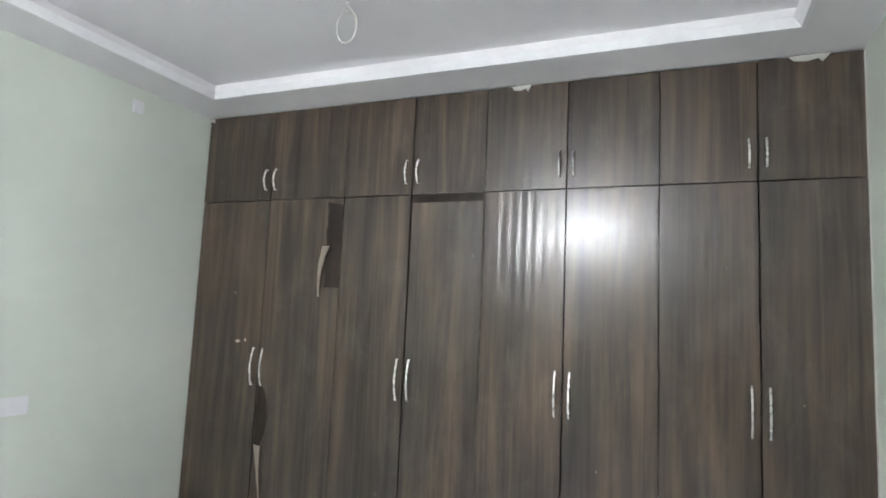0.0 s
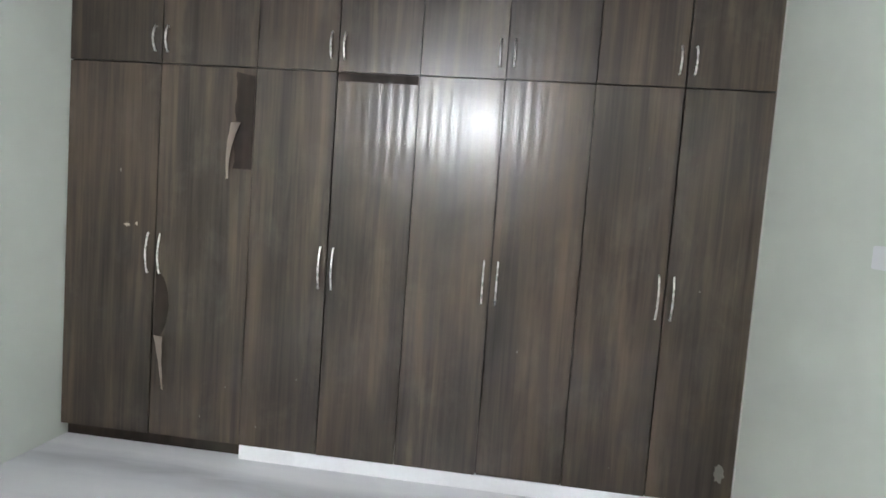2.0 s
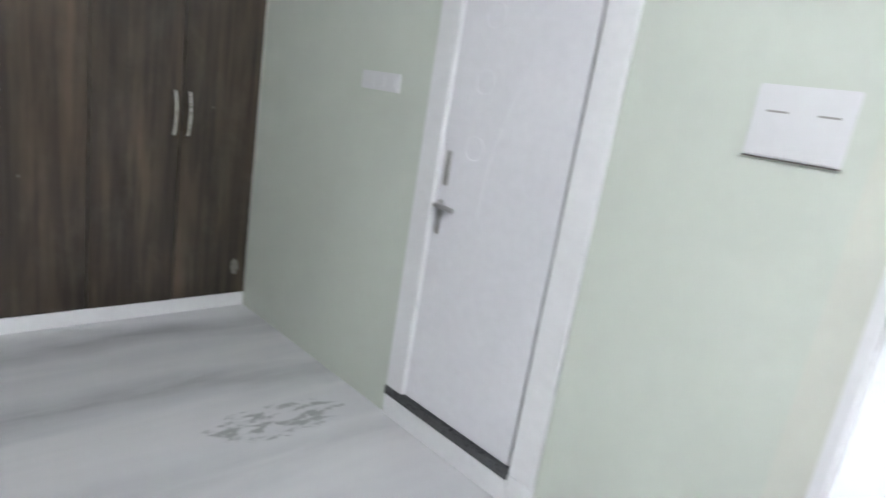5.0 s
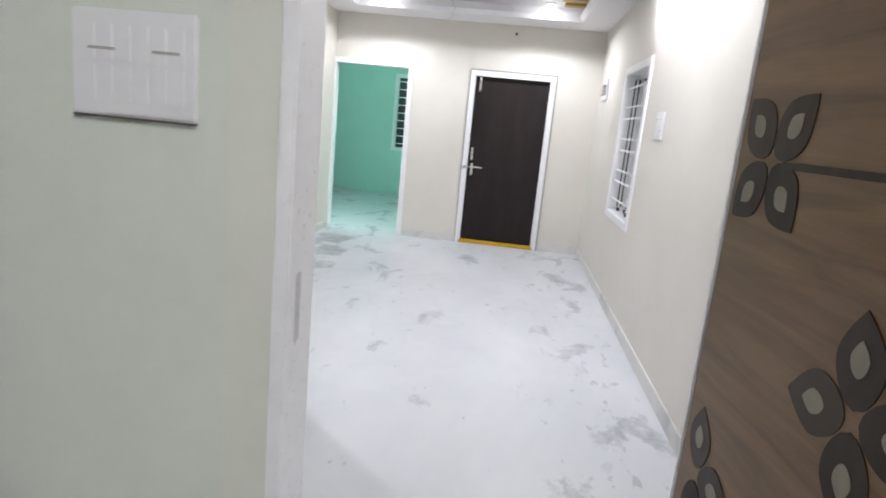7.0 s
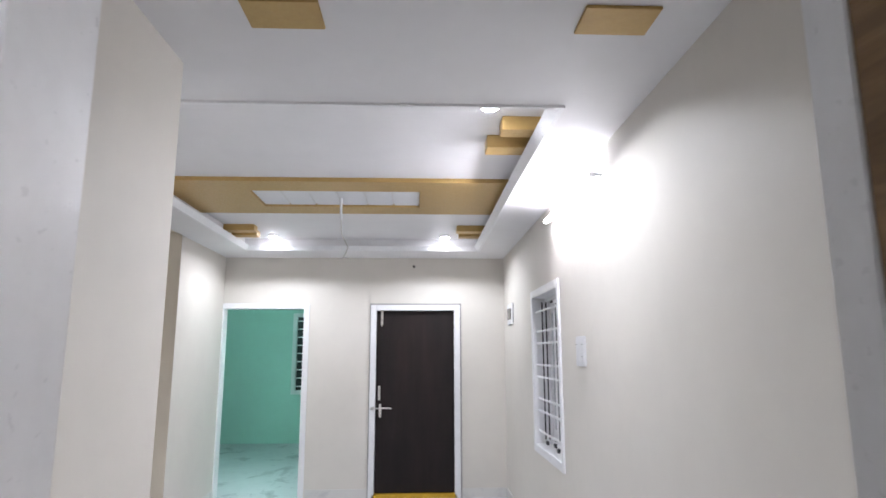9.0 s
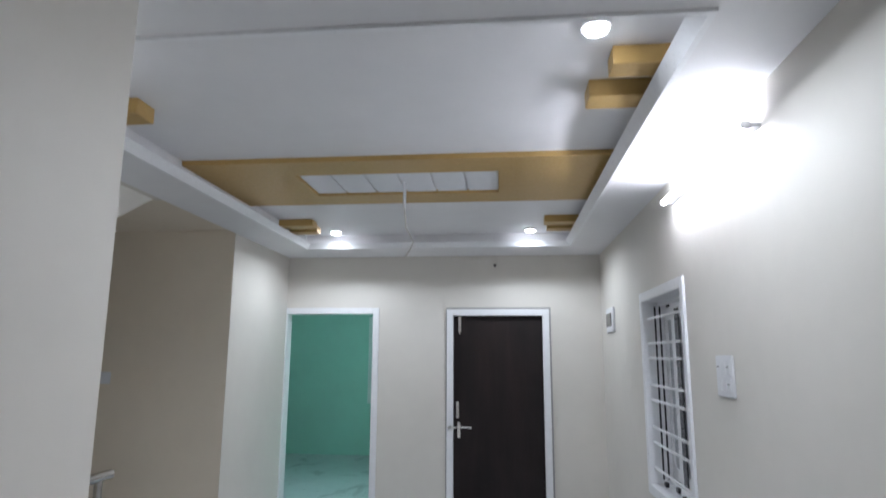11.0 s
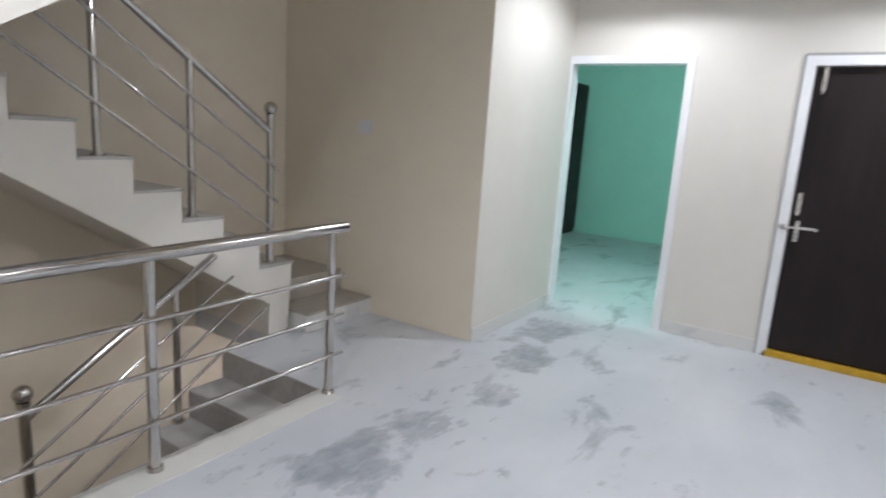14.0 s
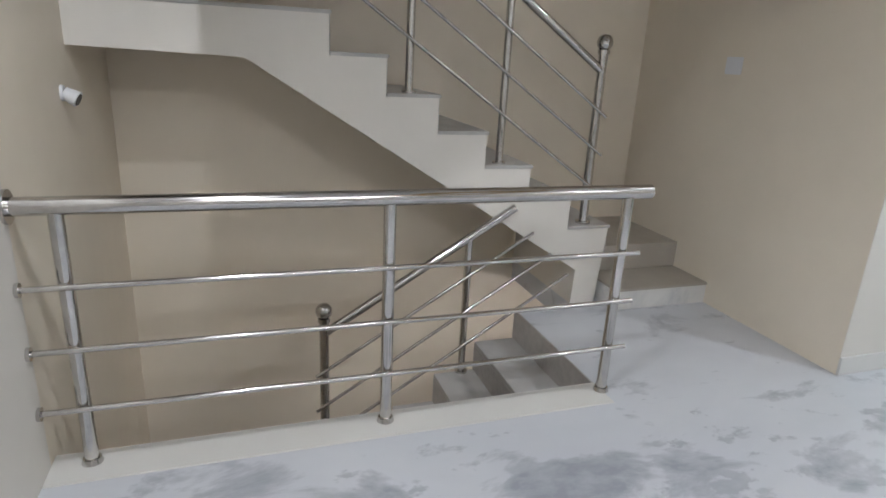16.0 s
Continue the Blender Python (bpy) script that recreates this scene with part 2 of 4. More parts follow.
SKIRTING = clouded("pale_marble_skirting", (0.66, 0.65, 0.625), (0.46, 0.465, 0.475), 2.2)
GRANITE = glossy("dark_grey_granite", (0.075, 0.075, 0.08), 0.3, 0.0, 0.3)
STEP_GREY = glossy("grey_marble_riser", (0.42, 0.395, 0.375), 0.35, 0.0, 0.2)
TREAD = clouded("grey_beige_marble_tread", (0.47, 0.455, 0.435), (0.40, 0.39, 0.375), 3.0)
# darker, warmer copy of the tread marble, with the bottom steps' shade mixed in
SHADED_TREAD = clouded("shaded_beige_marble_tread", (0.39, 0.355, 0.305), (0.35, 0.32, 0.28), 3.0)
STRIP = paint("cream_marble_edging", (0.635, 0.62, 0.585), 0.3)
DARK = glossy("black_void", (0.012, 0.013, 0.016), 0.4)
PALE_PANE = glossy("obscured_grey_glass", (0.44, 0.45, 0.47), 0.3, 0.0, 0.15)
SMOKED = glossy("smoked_cover_plastic", (0.05, 0.05, 0.055), 0.15)
WIRE = glossy("cable_sheath", (0.62, 0.60, 0.57), 0.5)
WIRE_DARK = glossy("dark_fitting_and_shade", (0.10, 0.09, 0.08), 0.5)
GREY_EDGE = paint("grey_edge_and_shade", (0.34, 0.33, 0.32), 0.5)
TEAK = carved_wood_material()
PETAL = laminate_material("carved_dark_petal", (0.042, 0.030, 0.021), (0.060, 0.043, 0.031), (0.080, 0.059, 0.043), 0.45, False)
PETAL_HEART = glossy("pale_petal_inlay", (0.33, 0.29, 0.22), 0.45)
PEEL = glossy("torn_backing_paper", (0.40, 0.34, 0.28), 0.75)
SCUFF = paint("plaster_smear", (0.43, 0.42, 0.395), 0.75)
DUST = glossy("grey_dust_smudge", (0.15, 0.14, 0.125), 0.6)
TUBE_GLOW = glow("lit_tube", (1.0, 0.97, 0.98), 124.0)
HALL_GLOW = glow("lit_hall_tube", (0.95, 0.955, 1.0), 59.0)
AQUA_GLOW = glow("lit_aqua_tube", (0.62, 1.0, 0.89), 108.0)
LOWER_FILL_GLOW = glow("lower_fill_tube", (1.0, 0.94, 0.92), 55.0)
LED_GLOW = glow("lit_led", (0.95, 0.97, 1.0), 60.0)
FROST = glossy("frosted_acrylic", (0.80, 0.81, 0.84), 0.55, 0.0, 0.04)

# ---------------------------------------------------------------- builders


def box(bm, x0, x1, y0, y1, z0, z1, bevel=0.0):
    made = bmesh.ops.create_cube(bm, size=1.0)["verts"]
    for v in made:
        v.co = Vector(((x0 + x1) / 2 + v.co.x * (x1 - x0), (y0 + y1) / 2 + v.co.y * (y1 - y0), (z0 + z1) / 2 + v.co.z * (z1 - z0)))
    if bevel:
        edges = list({e for v in made for e in v.link_edges})
        bmesh.ops.bevel(bm, geom=edges, offset=bevel, segments=2, affect="EDGES", clamp_overlap=True)


def rod(bm, a, b, r, sides=20, r2=None):
    """A capped tube from a to b."""
    a, b = Vector(a), Vector(b)
    m = Matrix.Translation((a + b) / 2) @ (b - a).to_track_quat("Z", "Y").to_matrix().to_4x4()
    bmesh.ops.create_cone(bm, cap_ends=True, segments=sides, radius1=r, radius2=r if r2 is None else r2, depth=(b - a).length, matrix=m)


def ball(bm, c, r):
    bmesh.ops.create_uvsphere(bm, u_segments=24, v_segments=14, radius=r, matrix=Matrix.Translation(c))


def sweep(bm, points, r, sides=10):
    """A round tube along a polyline."""
    rings = []
    pts = [Vector(p) for p in points]
    for k, p in enumerate(pts):
        ahead = (pts[min(k + 1, len(pts) - 1)] - pts[max(k - 1, 0)]).normalized()
        side = ahead.orthogonal().normalized() if k == 0 else (side - ahead * side.dot(ahead)).normalized()
        up = ahead.cross(side)
        rings.append([bm.verts.new(p + r * (math.cos(a) * side + math.sin(a) * up)) for a in (2 * math.pi * j / sides for j in range(sides))])
    for one, two in zip(rings, rings[1:]):
        for j in range(sides):
            bm.faces.new((one[j], one[(j + 1) % sides], two[(j + 1) % sides], two[j]))
    bm.faces.new(rings[0][::-1])
    bm.faces.new(rings[-1])


def prism(bm, outline, place, thickness):
    """An outline of (u, v) pairs, put into the world by place(u, v, depth), given thickness."""
    front = [bm.verts.new(place(u, v, 0)) for u, v in outline]
    back = [bm.verts.new(place(u, v, thickness)) for u, v in outline]
    n = len(outline)
    bm.faces.new(front)
    bm.faces.new(back[::-1])
    for k in range(n):
        bm.faces.new((front[k], back[k], back[(k + 1) % n], front[(k + 1) % n]))
    bmesh.ops.recalc_face_normals(bm, faces=bm.faces)


def solid(name, bm, material, smooth=False):
    me = bpy.data.meshes.new(name)
    bm.to_mesh(me)
    bm.free()
    me.materials.append(material)
    if smooth:
        for p in me.polygons:
            p.use_smooth = True
        me.set_sharp_from_angle(angle=radians(40))
    return new(name, me)


def part(name, bm, material, parent, label="", smooth=False):
    ob = solid(name, bm, material, smooth)
    ob.parent = parent
    return tagged(ob, label)


def thing(name, label, category, group=""):
    return tagged(new(name), label, category, group)


def boxed(*sizes, bevel=0.0):
    bm = bmesh.new()
    for s in sizes:
        box(bm, *s, bevel=bevel)
    return bm


def structure(name, bm, material, label, category="structure", smooth=False):
    return tagged(solid(name, bm, material, smooth), label, category, "", "structure")


def pierced(bm, axis, p0, p1, u0, u1, z0, z1, holes):
    """A wall slab p0..p1 thick across axis, from u0 to u1, with holes (ua, ub, za, zb)."""
    cuts = sorted({u0, u1, *[h[0] for h in holes], *[h[1] for h in holes]})
    for a, b in zip(cuts, cuts[1:]):
        spans, low = [], z0
        for h in sorted((h for h in holes if h[0] <= a + 1e-6 and h[1] >= b - 1e-6), key=lambda h: h[2]):
            if h[2] > low:
                spans.append((low, h[2]))
            low = h[3]
        if low < z1:
            spans.append((low, z1))
        for za, zb in spans:
            if axis == "x":
                box(bm, p0, p1, a, b, za, zb)
            else:
                box(bm, a, b, p0, p1, za, zb)

# ---------------------------------------------------------------- structure
BED_N, BED_S, BED_E, WARD = 1.58, -2.25, 1.575, -2.91   # bedroom faces and wardrobe front
HALL_E, HALL_N, HALL_W = 1.575, 8.18, -1.706            # hall faces
WELL_S, WELL_N, WELL_W, EDGE = 3.33, 6.845, -3.70, -1.93  # stairwell
LOW, TRAY = 2.71, 2.83                                   # hall ceiling, border and recess
BED_LOW = 2.815

# floors: one sheet of the storey, open over the stairs going down
bm = boxed((-3.9, 1.9, -2.5, 1.62, -0.15, 0.0))
structure("floor_1", bm, BED_MARBLE, "polished grey-streaked marble bedroom floor", "floor")
bm = boxed((EDGE + 0.18, 1.9, 1.62, 8.30, -0.15, 0.0), (-2.80, EDGE + 0.18, 5.565, 8.30, -0.15, 0.0), (-3.9, -2.80, 5.95, 8.30, -0.15, 0.0), (-3.9, EDGE + 0.18, 1.62, WELL_S - 0.06, -0.15, 0.0))
structure("floor_2", bm, MARBLE, "polished white marble hall floor with grey clouds", "floor")
bm = boxed((-3.9, 0.8, 8.30, 12.6, -0.15, 0.0))
structure("floor_3", bm, MARBLE, "white marble floor of the green room", "floor")
bm = boxed((EDGE, EDGE + 0.18, WELL_S, 5.565, -0.16, 0.004), bevel=0.004)
structure("trim", bm, STRIP, "cream marble edging along the stair opening", "edging")

# walls
DOOR_L, DOOR_R, DOOR_H = 0.183, 1.038, 2.092     # bedroom doorway, rough
BATH_L, BATH_R, BATH_H = -1.46, -0.59, 2.16
bm = bmesh.new()
pierced(bm, "y", BED_N, BED_N + 0.06, -3.9, 1.9, 0.0, 3.3, [(DOOR_L, DOOR_R, 0.0, DOOR_H), (BATH_L, BATH_R, 0.0, BATH_H)])
structure("wall_1", bm, SAGE, "sage green painted bedroom wall with two doorways", "wall")
bm = bmesh.new()
pierced(bm, "y", BED_N + 0.06, BED_N + 0.12, -3.9, 1.9, 0.0, 3.3, [(DOOR_L, DOOR_R, 0.0, DOOR_H), (BATH_L, BATH_R, 0.0, BATH_H)])
structure("wall_2", bm, CREAM, "cream painted wall around the bedroom doorway", "wall")
structure("wall_3", boxed((-3.9, 1.9, BED_S - 0.15, BED_S, 0.0, 3.3)), SAGE, "sage green painted bedroom side wall", "wall")
structure("wall_4", boxed((BED_E, BED_E + 0.2, BED_S, BED_N, 0.0, 3.3)), SAGE, "sage green painted bedroom rear wall", "wall")
structure("wall_5", boxed((-3.65, -3.5, BED_S, BED_N, 0.0, 3.3)), SAGE, "sage green wall behind the wardrobes", "wall")

WIN = (5.42, 6.355, 0.835, 2.06)
bm = bmesh.new()
pierced(bm, "x", HALL_E, HALL_E + 0.2, BED_N + 0.12, HALL_N, 0.0, 3.3, [(WIN[0] - 0.06, WIN[1] + 0.06, WIN[2] - 0.06, WIN[3] + 0.06)])
structure("wall_6", bm, CREAM, "cream painted hall wall with a barred window", "wall")
GREEN_DOOR = (-1.70, -0.765, 0.0, 2.11)
MAIN = (0.06, 0.992, 0.0, 2.09)
bm = bmesh.new()
pierced(bm, "y", HALL_N, HALL_N + 0.12, -3.9, 1.9, 0.0, 3.3, [GREEN_DOOR, MAIN])
structure("wall_7", bm, CREAM, "cream painted end wall with two doors", "wall")
structure("wall_8", boxed((HALL_W - 0.13, HALL_W, WELL_N + 0.121, HALL_N, 0.0, 3.3), (HALL_W - 0.0029, HALL_W, WELL_N + 0.001, WELL_N + 0.121, 0.0, 3.3)), CREAM, "cream painted short wall beside the stairs", "wall")
structure("wall_9", boxed((-3.9, HALL_W - 0.003, WELL_N, WELL_N + 0.12, -3.2, 4.8)), BEIGE, "beige painted wall at the foot of the stairs", "wall")
structure("wall_10", boxed((WELL_W - 0.2, WELL_W, WELL_S - 0.12, WELL_N, -3.2, 4.8)), BEIGE, "beige painted wall behind the staircase", "wall")
structure("wall_11", boxed((EDGE + 0.06, -0.364, WELL_S - 0.12, WELL_S, -3.2, 4.8)), CREAM, "cream painted wall at the end of the railing", "wall")
structure("wall_18", boxed((-3.7, EDGE + 0.06, WELL_S - 0.12, WELL_S, -3.2, 4.8)), BEIGE, "beige painted stairwell wall with a lamp holder", "wall")
structure("wall_12", boxed((-0.484, -0.364, BED_N + 0.12, WELL_S - 0.12, 0.0, 3.3)), CREAM, "cream painted passage wall", "wall")
structure("wall_13", boxed((EDGE, EDGE + 0.2, WELL_S, 5.6, -3.2, -0.16), (-3.7, EDGE, WELL_N - 0.02, WELL_N, -3.2, -0.16)), CREAM, "cream painted wall below the hall floor", "wall")
structure("wall_17", boxed((-2.80, EDGE + 0.2, 5.577, 5.70, -3.2, -0.151)), BEIGE, "beige wall below the stair landing", "wall")
structure("wall_14", boxed((HALL_W - 0.05, HALL_W, WELL_S, 5.72, LOW, 4.8), (HALL_W - 0.05, HALL_W, 5.73, WELL_N, 3.11, 4.8)), CREAM, "cream painted wall above the stair opening", "wall")

# the green room beyond the far doorway
bm = bmesh.new()
pierced(bm, "y", 12.45, 12.6, -3.9, 0.8, 0.0, 3.2, [(-1.76, -0.64, 0.87, 2.33)])
pierced(bm, "y", 8.30, 8.33, -3.75, 0.6, 0.0, 3.2, [(-1.757, -0.707, 0.0, 2.17)])
box(bm, -3.9, -3.75, 8.30, 12.45, 0.0, 3.2)
box(bm, 0.6, 0.75, 8.30, 12.45, 0.0, 3.2)
structure("wall_15", bm, TEAL, "mint green painted walls of the far room", "wall")
structure("ceiling_3", boxed((-3.9, 0.8, 8.30, 12.6, 2.9, 3.0)), WHITE_CEILING, "white ceiling of the green room", "ceiling")

# ceilings
TX0, TX1, TY0, TY1 = -1.335, 1.235, 3.68, 7.615
bm = boxed((HALL_W, HALL_E, BED_N + 0.12, TY0, LOW, 3.2), (HALL_W, HALL_E, TY1, HALL_N, LOW, 3.2),
           (HALL_W, TX0, TY0, TY1, LOW, 3.2), (TX1, HALL_E, TY0, TY1, LOW, 3.2), (TX0, TX1, TY0, TY1, TRAY, 3.2))
structure("ceiling_1", bm, WHITE_CEILING, "white plaster hall ceiling with a shallow tray", "ceiling")
BX0, BX1, BY0, BY1 = -2.61, 1.1, -1.935, 1.30
bm = boxed((-3.5, BX0, BED_S, BED_N, BED_LOW, 3.2), (BX1, BED_E, BED_S, BED_N, BED_LOW, 3.2), (BX0, BX1, BED_S, BY0, BED_LOW, 3.2),
           (BX0, BX1, BY1, BED_N, BED_LOW, 3.2), (BX0, BX1, BY0, BY1, 2.905, 3.2))
structure("ceiling_2", bm, WHITE_CEILING, "white plaster bedroom ceiling with a tray recess", "ceiling")
structure("ceiling_4", boxed((-3.9, EDGE + 0.2, WELL_S - 0.12, WELL_N + 0.12, 4.8, 4.9)), WHITE_CEILING, "white ceiling high over the stairs", "ceiling")
structure("floor_4", boxed((-3.9, -0.2, WELL_S - 0.12, WELL_N + 0.12, -3.3, -3.2)), MARBLE, "marble floor of the storey below", "floor")


def moulding(bm, x0, x1, y0, y1, z, drop, width):
    """A sloped cove round the inside of a ceiling tray."""
    for (ax, ay), (bx, by), (nx, ny) in (((x0, y0), (x1, y0), (0, 1)), ((x1, y0), (x1, y1), (-1, 0)), ((x1, y1), (x0, y1), (0, -1)), ((x0, y1), (x0, y0), (1, 0))):
        ring = []
        for px, py, s in ((ax, ay, 1), (bx, by, -1)):
            tx, ty = (bx - ax), (by - ay)
            l = math.hypot(tx, ty)
            tx, ty = tx / l * s, ty / l * s
            rows = []
            for off, h in ((0.0, -drop * 0.25), (width * 0.35, -drop * 0.25), (width, drop * 0.75), (0.0, drop * 0.75)):
                rows.append(bm.verts.new((px + nx * off + tx * off, py + ny * off + ty * off, z + h)))
            ring.append(rows)
        for k in range(4):
            bm.faces.new((ring[0][k], ring[0][(k + 1) % 4], ring[1][(k + 1) % 4], ring[1][k]))
    bmesh.ops.recalc_face_normals(bm, faces=bm.faces)


bm = bmesh.new()
moulding(bm, TX0, TX1, TY0, TY1, LOW, 0.045, 0.065)
structure("cornice", bm, WHITE_ENAMEL, "glossy white moulding round the hall ceiling tray", "moulding")
bm = bmesh.new()
moulding(bm, BX0, BX1, BY0, BY1, BED_LOW, 0.035, 0.05)
structure("cornice", bm, WHITE_ENAMEL, "glossy white moulding round the bedroom ceiling tray", "moulding")

# skirting
bm = boxed((HALL_E - 0.012, HALL_E, BED_N + 0.12, HALL_N - 0.012, 0.0, 0.10), (MAIN[1] + 0.07, HALL_E, HALL_N - 0.012, HALL_N, 0.0, 0.10),
           (GREEN_DOOR[1] + 0.07, MAIN[0] - 0.06, HALL_N - 0.012, HALL_N, 0.0, 0.10), (HALL_W, HALL_W + 0.012, WELL_N, HALL_N - 0.012, 0.0, 0.10), bevel=0.002)
structure("baseboard", bm, SKIRTING, "white marble skirting round the hall", "skirting")

# ---------------------------------------------------------------- doors and frames


def frame_parts(parent, axis, wall, proud, u0, u1, top, width, depth, material, bottom=0.0, sill=False):
    """Jambs and head of a door or window frame: wall is the wall's face, proud how far it stands out, depth how deep it reaches in."""
    a, b = (wall - proud, wall + depth) if depth > 0 else (wall + depth, wall + proud)

    def piece(name, p0, p1, z0, z1):
        s = (p0, p1, a, b, z0, z1) if axis == "y" else (a, b, p0, p1, z0, z1)
        part(name, boxed(s, bevel=0.004), material, parent)

    piece("jamb", u0 - width, u0, bottom, top + width)
    piece("jamb", u1, u1 + width, bottom, top + width)
    piece("head", u0, u1, top, top + width)
    if sill:
        piece("sill", u0, u1, bottom, bottom + width)


# bathroom door in the bedroom
door = tagged(thing("door_1", "closed white bathroom door with steel lever handle", "door"), kind="structure")
frame_parts(door, "y", BED_N, 0.012, -1.345, -0.71, 2.05, 0.115, 0.115, WHITE_ENAMEL, 0.13)
leaf = part("door_leaf", boxed((-1.343, -0.730, BED_N + 0.004, BED_N + 0.04, 0.145, 2.045), bevel=0.003), WHITE_DOOR, door, "plain white door leaf")
bm = boxed((-1.312, -1.278, BED_N - 0.004, BED_N + 0.004, 1.11, 1.25), bevel=0.004)
# grey colour paints the shade in the gap between leaf and jamb
part("rebate", boxed((-0.729, -0.711, BED_N + 0.014, BED_N + 0.05, 0.146, 2.045)), GREY_EDGE, door, "rebate beside the leaf with its shade painted grey")
part("keyhole_plate", bm, BRUSHED, leaf)
bm = boxed((-1.318, -1.288, BED_N - 0.004, BED_N + 0.004, 0.905, 1.05), bevel=0.004)
rod(bm, (-1.303, BED_N + 0.003, 1.03), (-1.303, BED_N - 0.034, 1.03), 0.010)
sweep(bm, [(-1.303, BED_N - 0.034, 1.03), (-1.28, BED_N - 0.038, 1.031), (-1.23, BED_N - 0.04, 1.03), (-1.195, BED_N - 0.034, 1.025)], 0.010)
part("lever_handle", bm, BRUSHED, leaf, "brushed steel lever handle")
for z in (1.277, 1.528, 1.765):
    bm = bmesh.new()
    sweep(bm, [(-1.172 + 0.046 * math.cos(a), BED_N + 0.0045, z + 0.046 * math.sin(a)) for a in (2 * math.pi * k / 28 for k in range(29))], 0.0026, 8)
    part("moulded_ring", bm, WHITE_DOOR, leaf, "", True)
bm = bmesh.new()
sweep(bm, [(-1.10 + 0.15 * f * f, BED_N + 0.0045, 1.02 + 0.62 * f) for f in (k / 12 for k in range(13))], 0.0026, 8)
part("moulded_line", bm, WHITE_DOOR, leaf, "", True)
part("jamb", boxed((-0.71, -0.595, BED_N - 0.012, BED_N + 0.115, 0.0, 0.129), bevel=0.003), WHITE_ENAMEL, door)
part("threshold", boxed((-1.46, -0.712, BED_N - 0.016, BED_N + 0.12, 0.10, 0.145), bevel=0.003), GRANITE, door, "dark grey granite threshold")
part("step", boxed((-1.46, -0.712, BED_N - 0.013, BED_N + 0.12, 0.0, 0.0995), bevel=0.003), WHITE_ENAMEL, door, "white step under the threshold")
part("back_panel", boxed((-1.6, -0.5, BED_N + 0.121, BED_N + 0.14, 0.0, 2.2)), DARK, door)

# doorway from bedroom to hall, with its open leaf
door = tagged(thing("door_2", "open teak bedroom door with carved petal motifs", "door"), kind="structure")
frame_parts(door, "y", BED_N, 0.010, 0.215, 1.006, 2.06, 0.032, 0.135, WHITE_ENAMEL)
part("pale_band", boxed((0.09, 0.183, BED_N - 0.004, BED_N, 0.0, 2.2)), PALE_SAGE, door, "paler sage band beside the frame")
HINGE = pose(0.966, 1.575, 0.0, 0, 0, 5.0)    # leaf runs along its -y axis


def on_leaf(bm):
    bm.transform(HINGE)
    return bm


leaf = part("door_leaf", on_leaf(boxed((0.0, 0.034, -0.69, 0.018, 0.012, 2.05), bevel=0.003)), TEAK, door, "brown teak door leaf standing open")
part("door_edge", on_leaf(boxed((-0.001, 0.035, 0.0182, 0.030, 0.012, 2.05), bevel=0.002)), WHITE_ENAMEL, leaf, "white painted hinge edge")


def petal(cy, cz, sy, sz, size, lift, shrink=1.0):
    """A leaf shape with one pointed corner at the outer end, lying on the door's face."""
    tip = Vector((sy, sz)).normalized()
    side = Vector((-tip.y, tip.x))
    outline = []
    n = 26
    for k in range(n):
        f = k / (n - 1)
        w = 0.36 * math.sin(math.pi * f) ** 0.55 if f < 0.5 else 0.36 * (1 - ((f - 0.5) / 0.5) ** 1.6)
        outline.append((f, w))
    pts = outline + [(f, -w) for f, w in outline[-2:0:-1]]
    mid = 0.52
    flat = []
    for f, w in pts:
        f, w = mid + (f - mid) * shrink, w * shrink
        q = tip * (0.012 + f * size) + side * (w * size)
        flat.append((cy + q.x, cz + q.y))
    bm = bmesh.new()
    prism(bm, flat, lambda u, v, d: (d - lift, u, v), lift)
    return on_leaf(bm)


def motif(cy, cz, tips):
    for sy, sz in tips:
        size = math.hypot(sy, sz) - 0.012
        part("carved_petal", petal(cy, cz, sy, sz, size, 0.0015), PETAL, leaf, "dark carved petal")
        part("petal_inlay", petal(cy, cz, sy, sz, size, 0.0025, 0.38), PETAL_HEART, leaf, "pale petal heart")


SQUARE = [(0.09, 0.093), (-0.09, 0.093), (0.09, -0.093), (-0.09, -0.093)]
UPRIGHT = [(0.015, 0.125), (-0.125, 0.015), (-0.015, -0.125), (0.125, -0.015)]
motif(-0.090, 1.466, SQUARE)
motif(-0.375, 1.195, UPRIGHT)
motif(-0.050, 0.925, [(0.012, 0.12), (-0.12, 0.012), (-0.012, -0.12)])
motif(-0.100, 1.985, [(0.09, -0.093), (-0.09, -0.093)])
motif(-0.375, 0.60, SQUARE)
part("strike_plate", boxed((0.2135, 0.2165, BED_N + 0.03, BED_N + 0.055, 1.03, 1.17), bevel=0.001), BRUSHED, door, "dark worn strike plate")
part("carved_line", on_leaf(boxed((-0.0018, 0.01, -0.66, -0.125, 1.4565, 1.467), bevel=0.0005)), PETAL, leaf)

# doorway to the green room
door = tagged(thing("door_3", "white framed open doorway to the green room", "door"), kind="structure")
frame_parts(door, "y", HALL_N, 0.012, -1.692, -0.772, 2.105, 0.065, 0.13, WHITE_ENAMEL)

# main door
door = tagged(thing("door_4", "closed dark brown main door with white frame", "door"), kind="structure")
frame_parts(door, "y", HALL_N, 0.03, 0.072, 0.98, 2.085, 0.066, 0.12, WHITE_ENAMEL)
for s0 in ((-0.004, 0.006, 0.0, 2.161), (1.046, 1.064, 0.0, 2.169), (0.006, 1.046, 2.151, 2.169)):
    part("edge_strip", boxed((s0[0], s0[1], HALL_N - 0.018, HALL_N + 0.005, s0[2], s0[3])), GREY_EDGE, door, "grey outer edge of the frame")
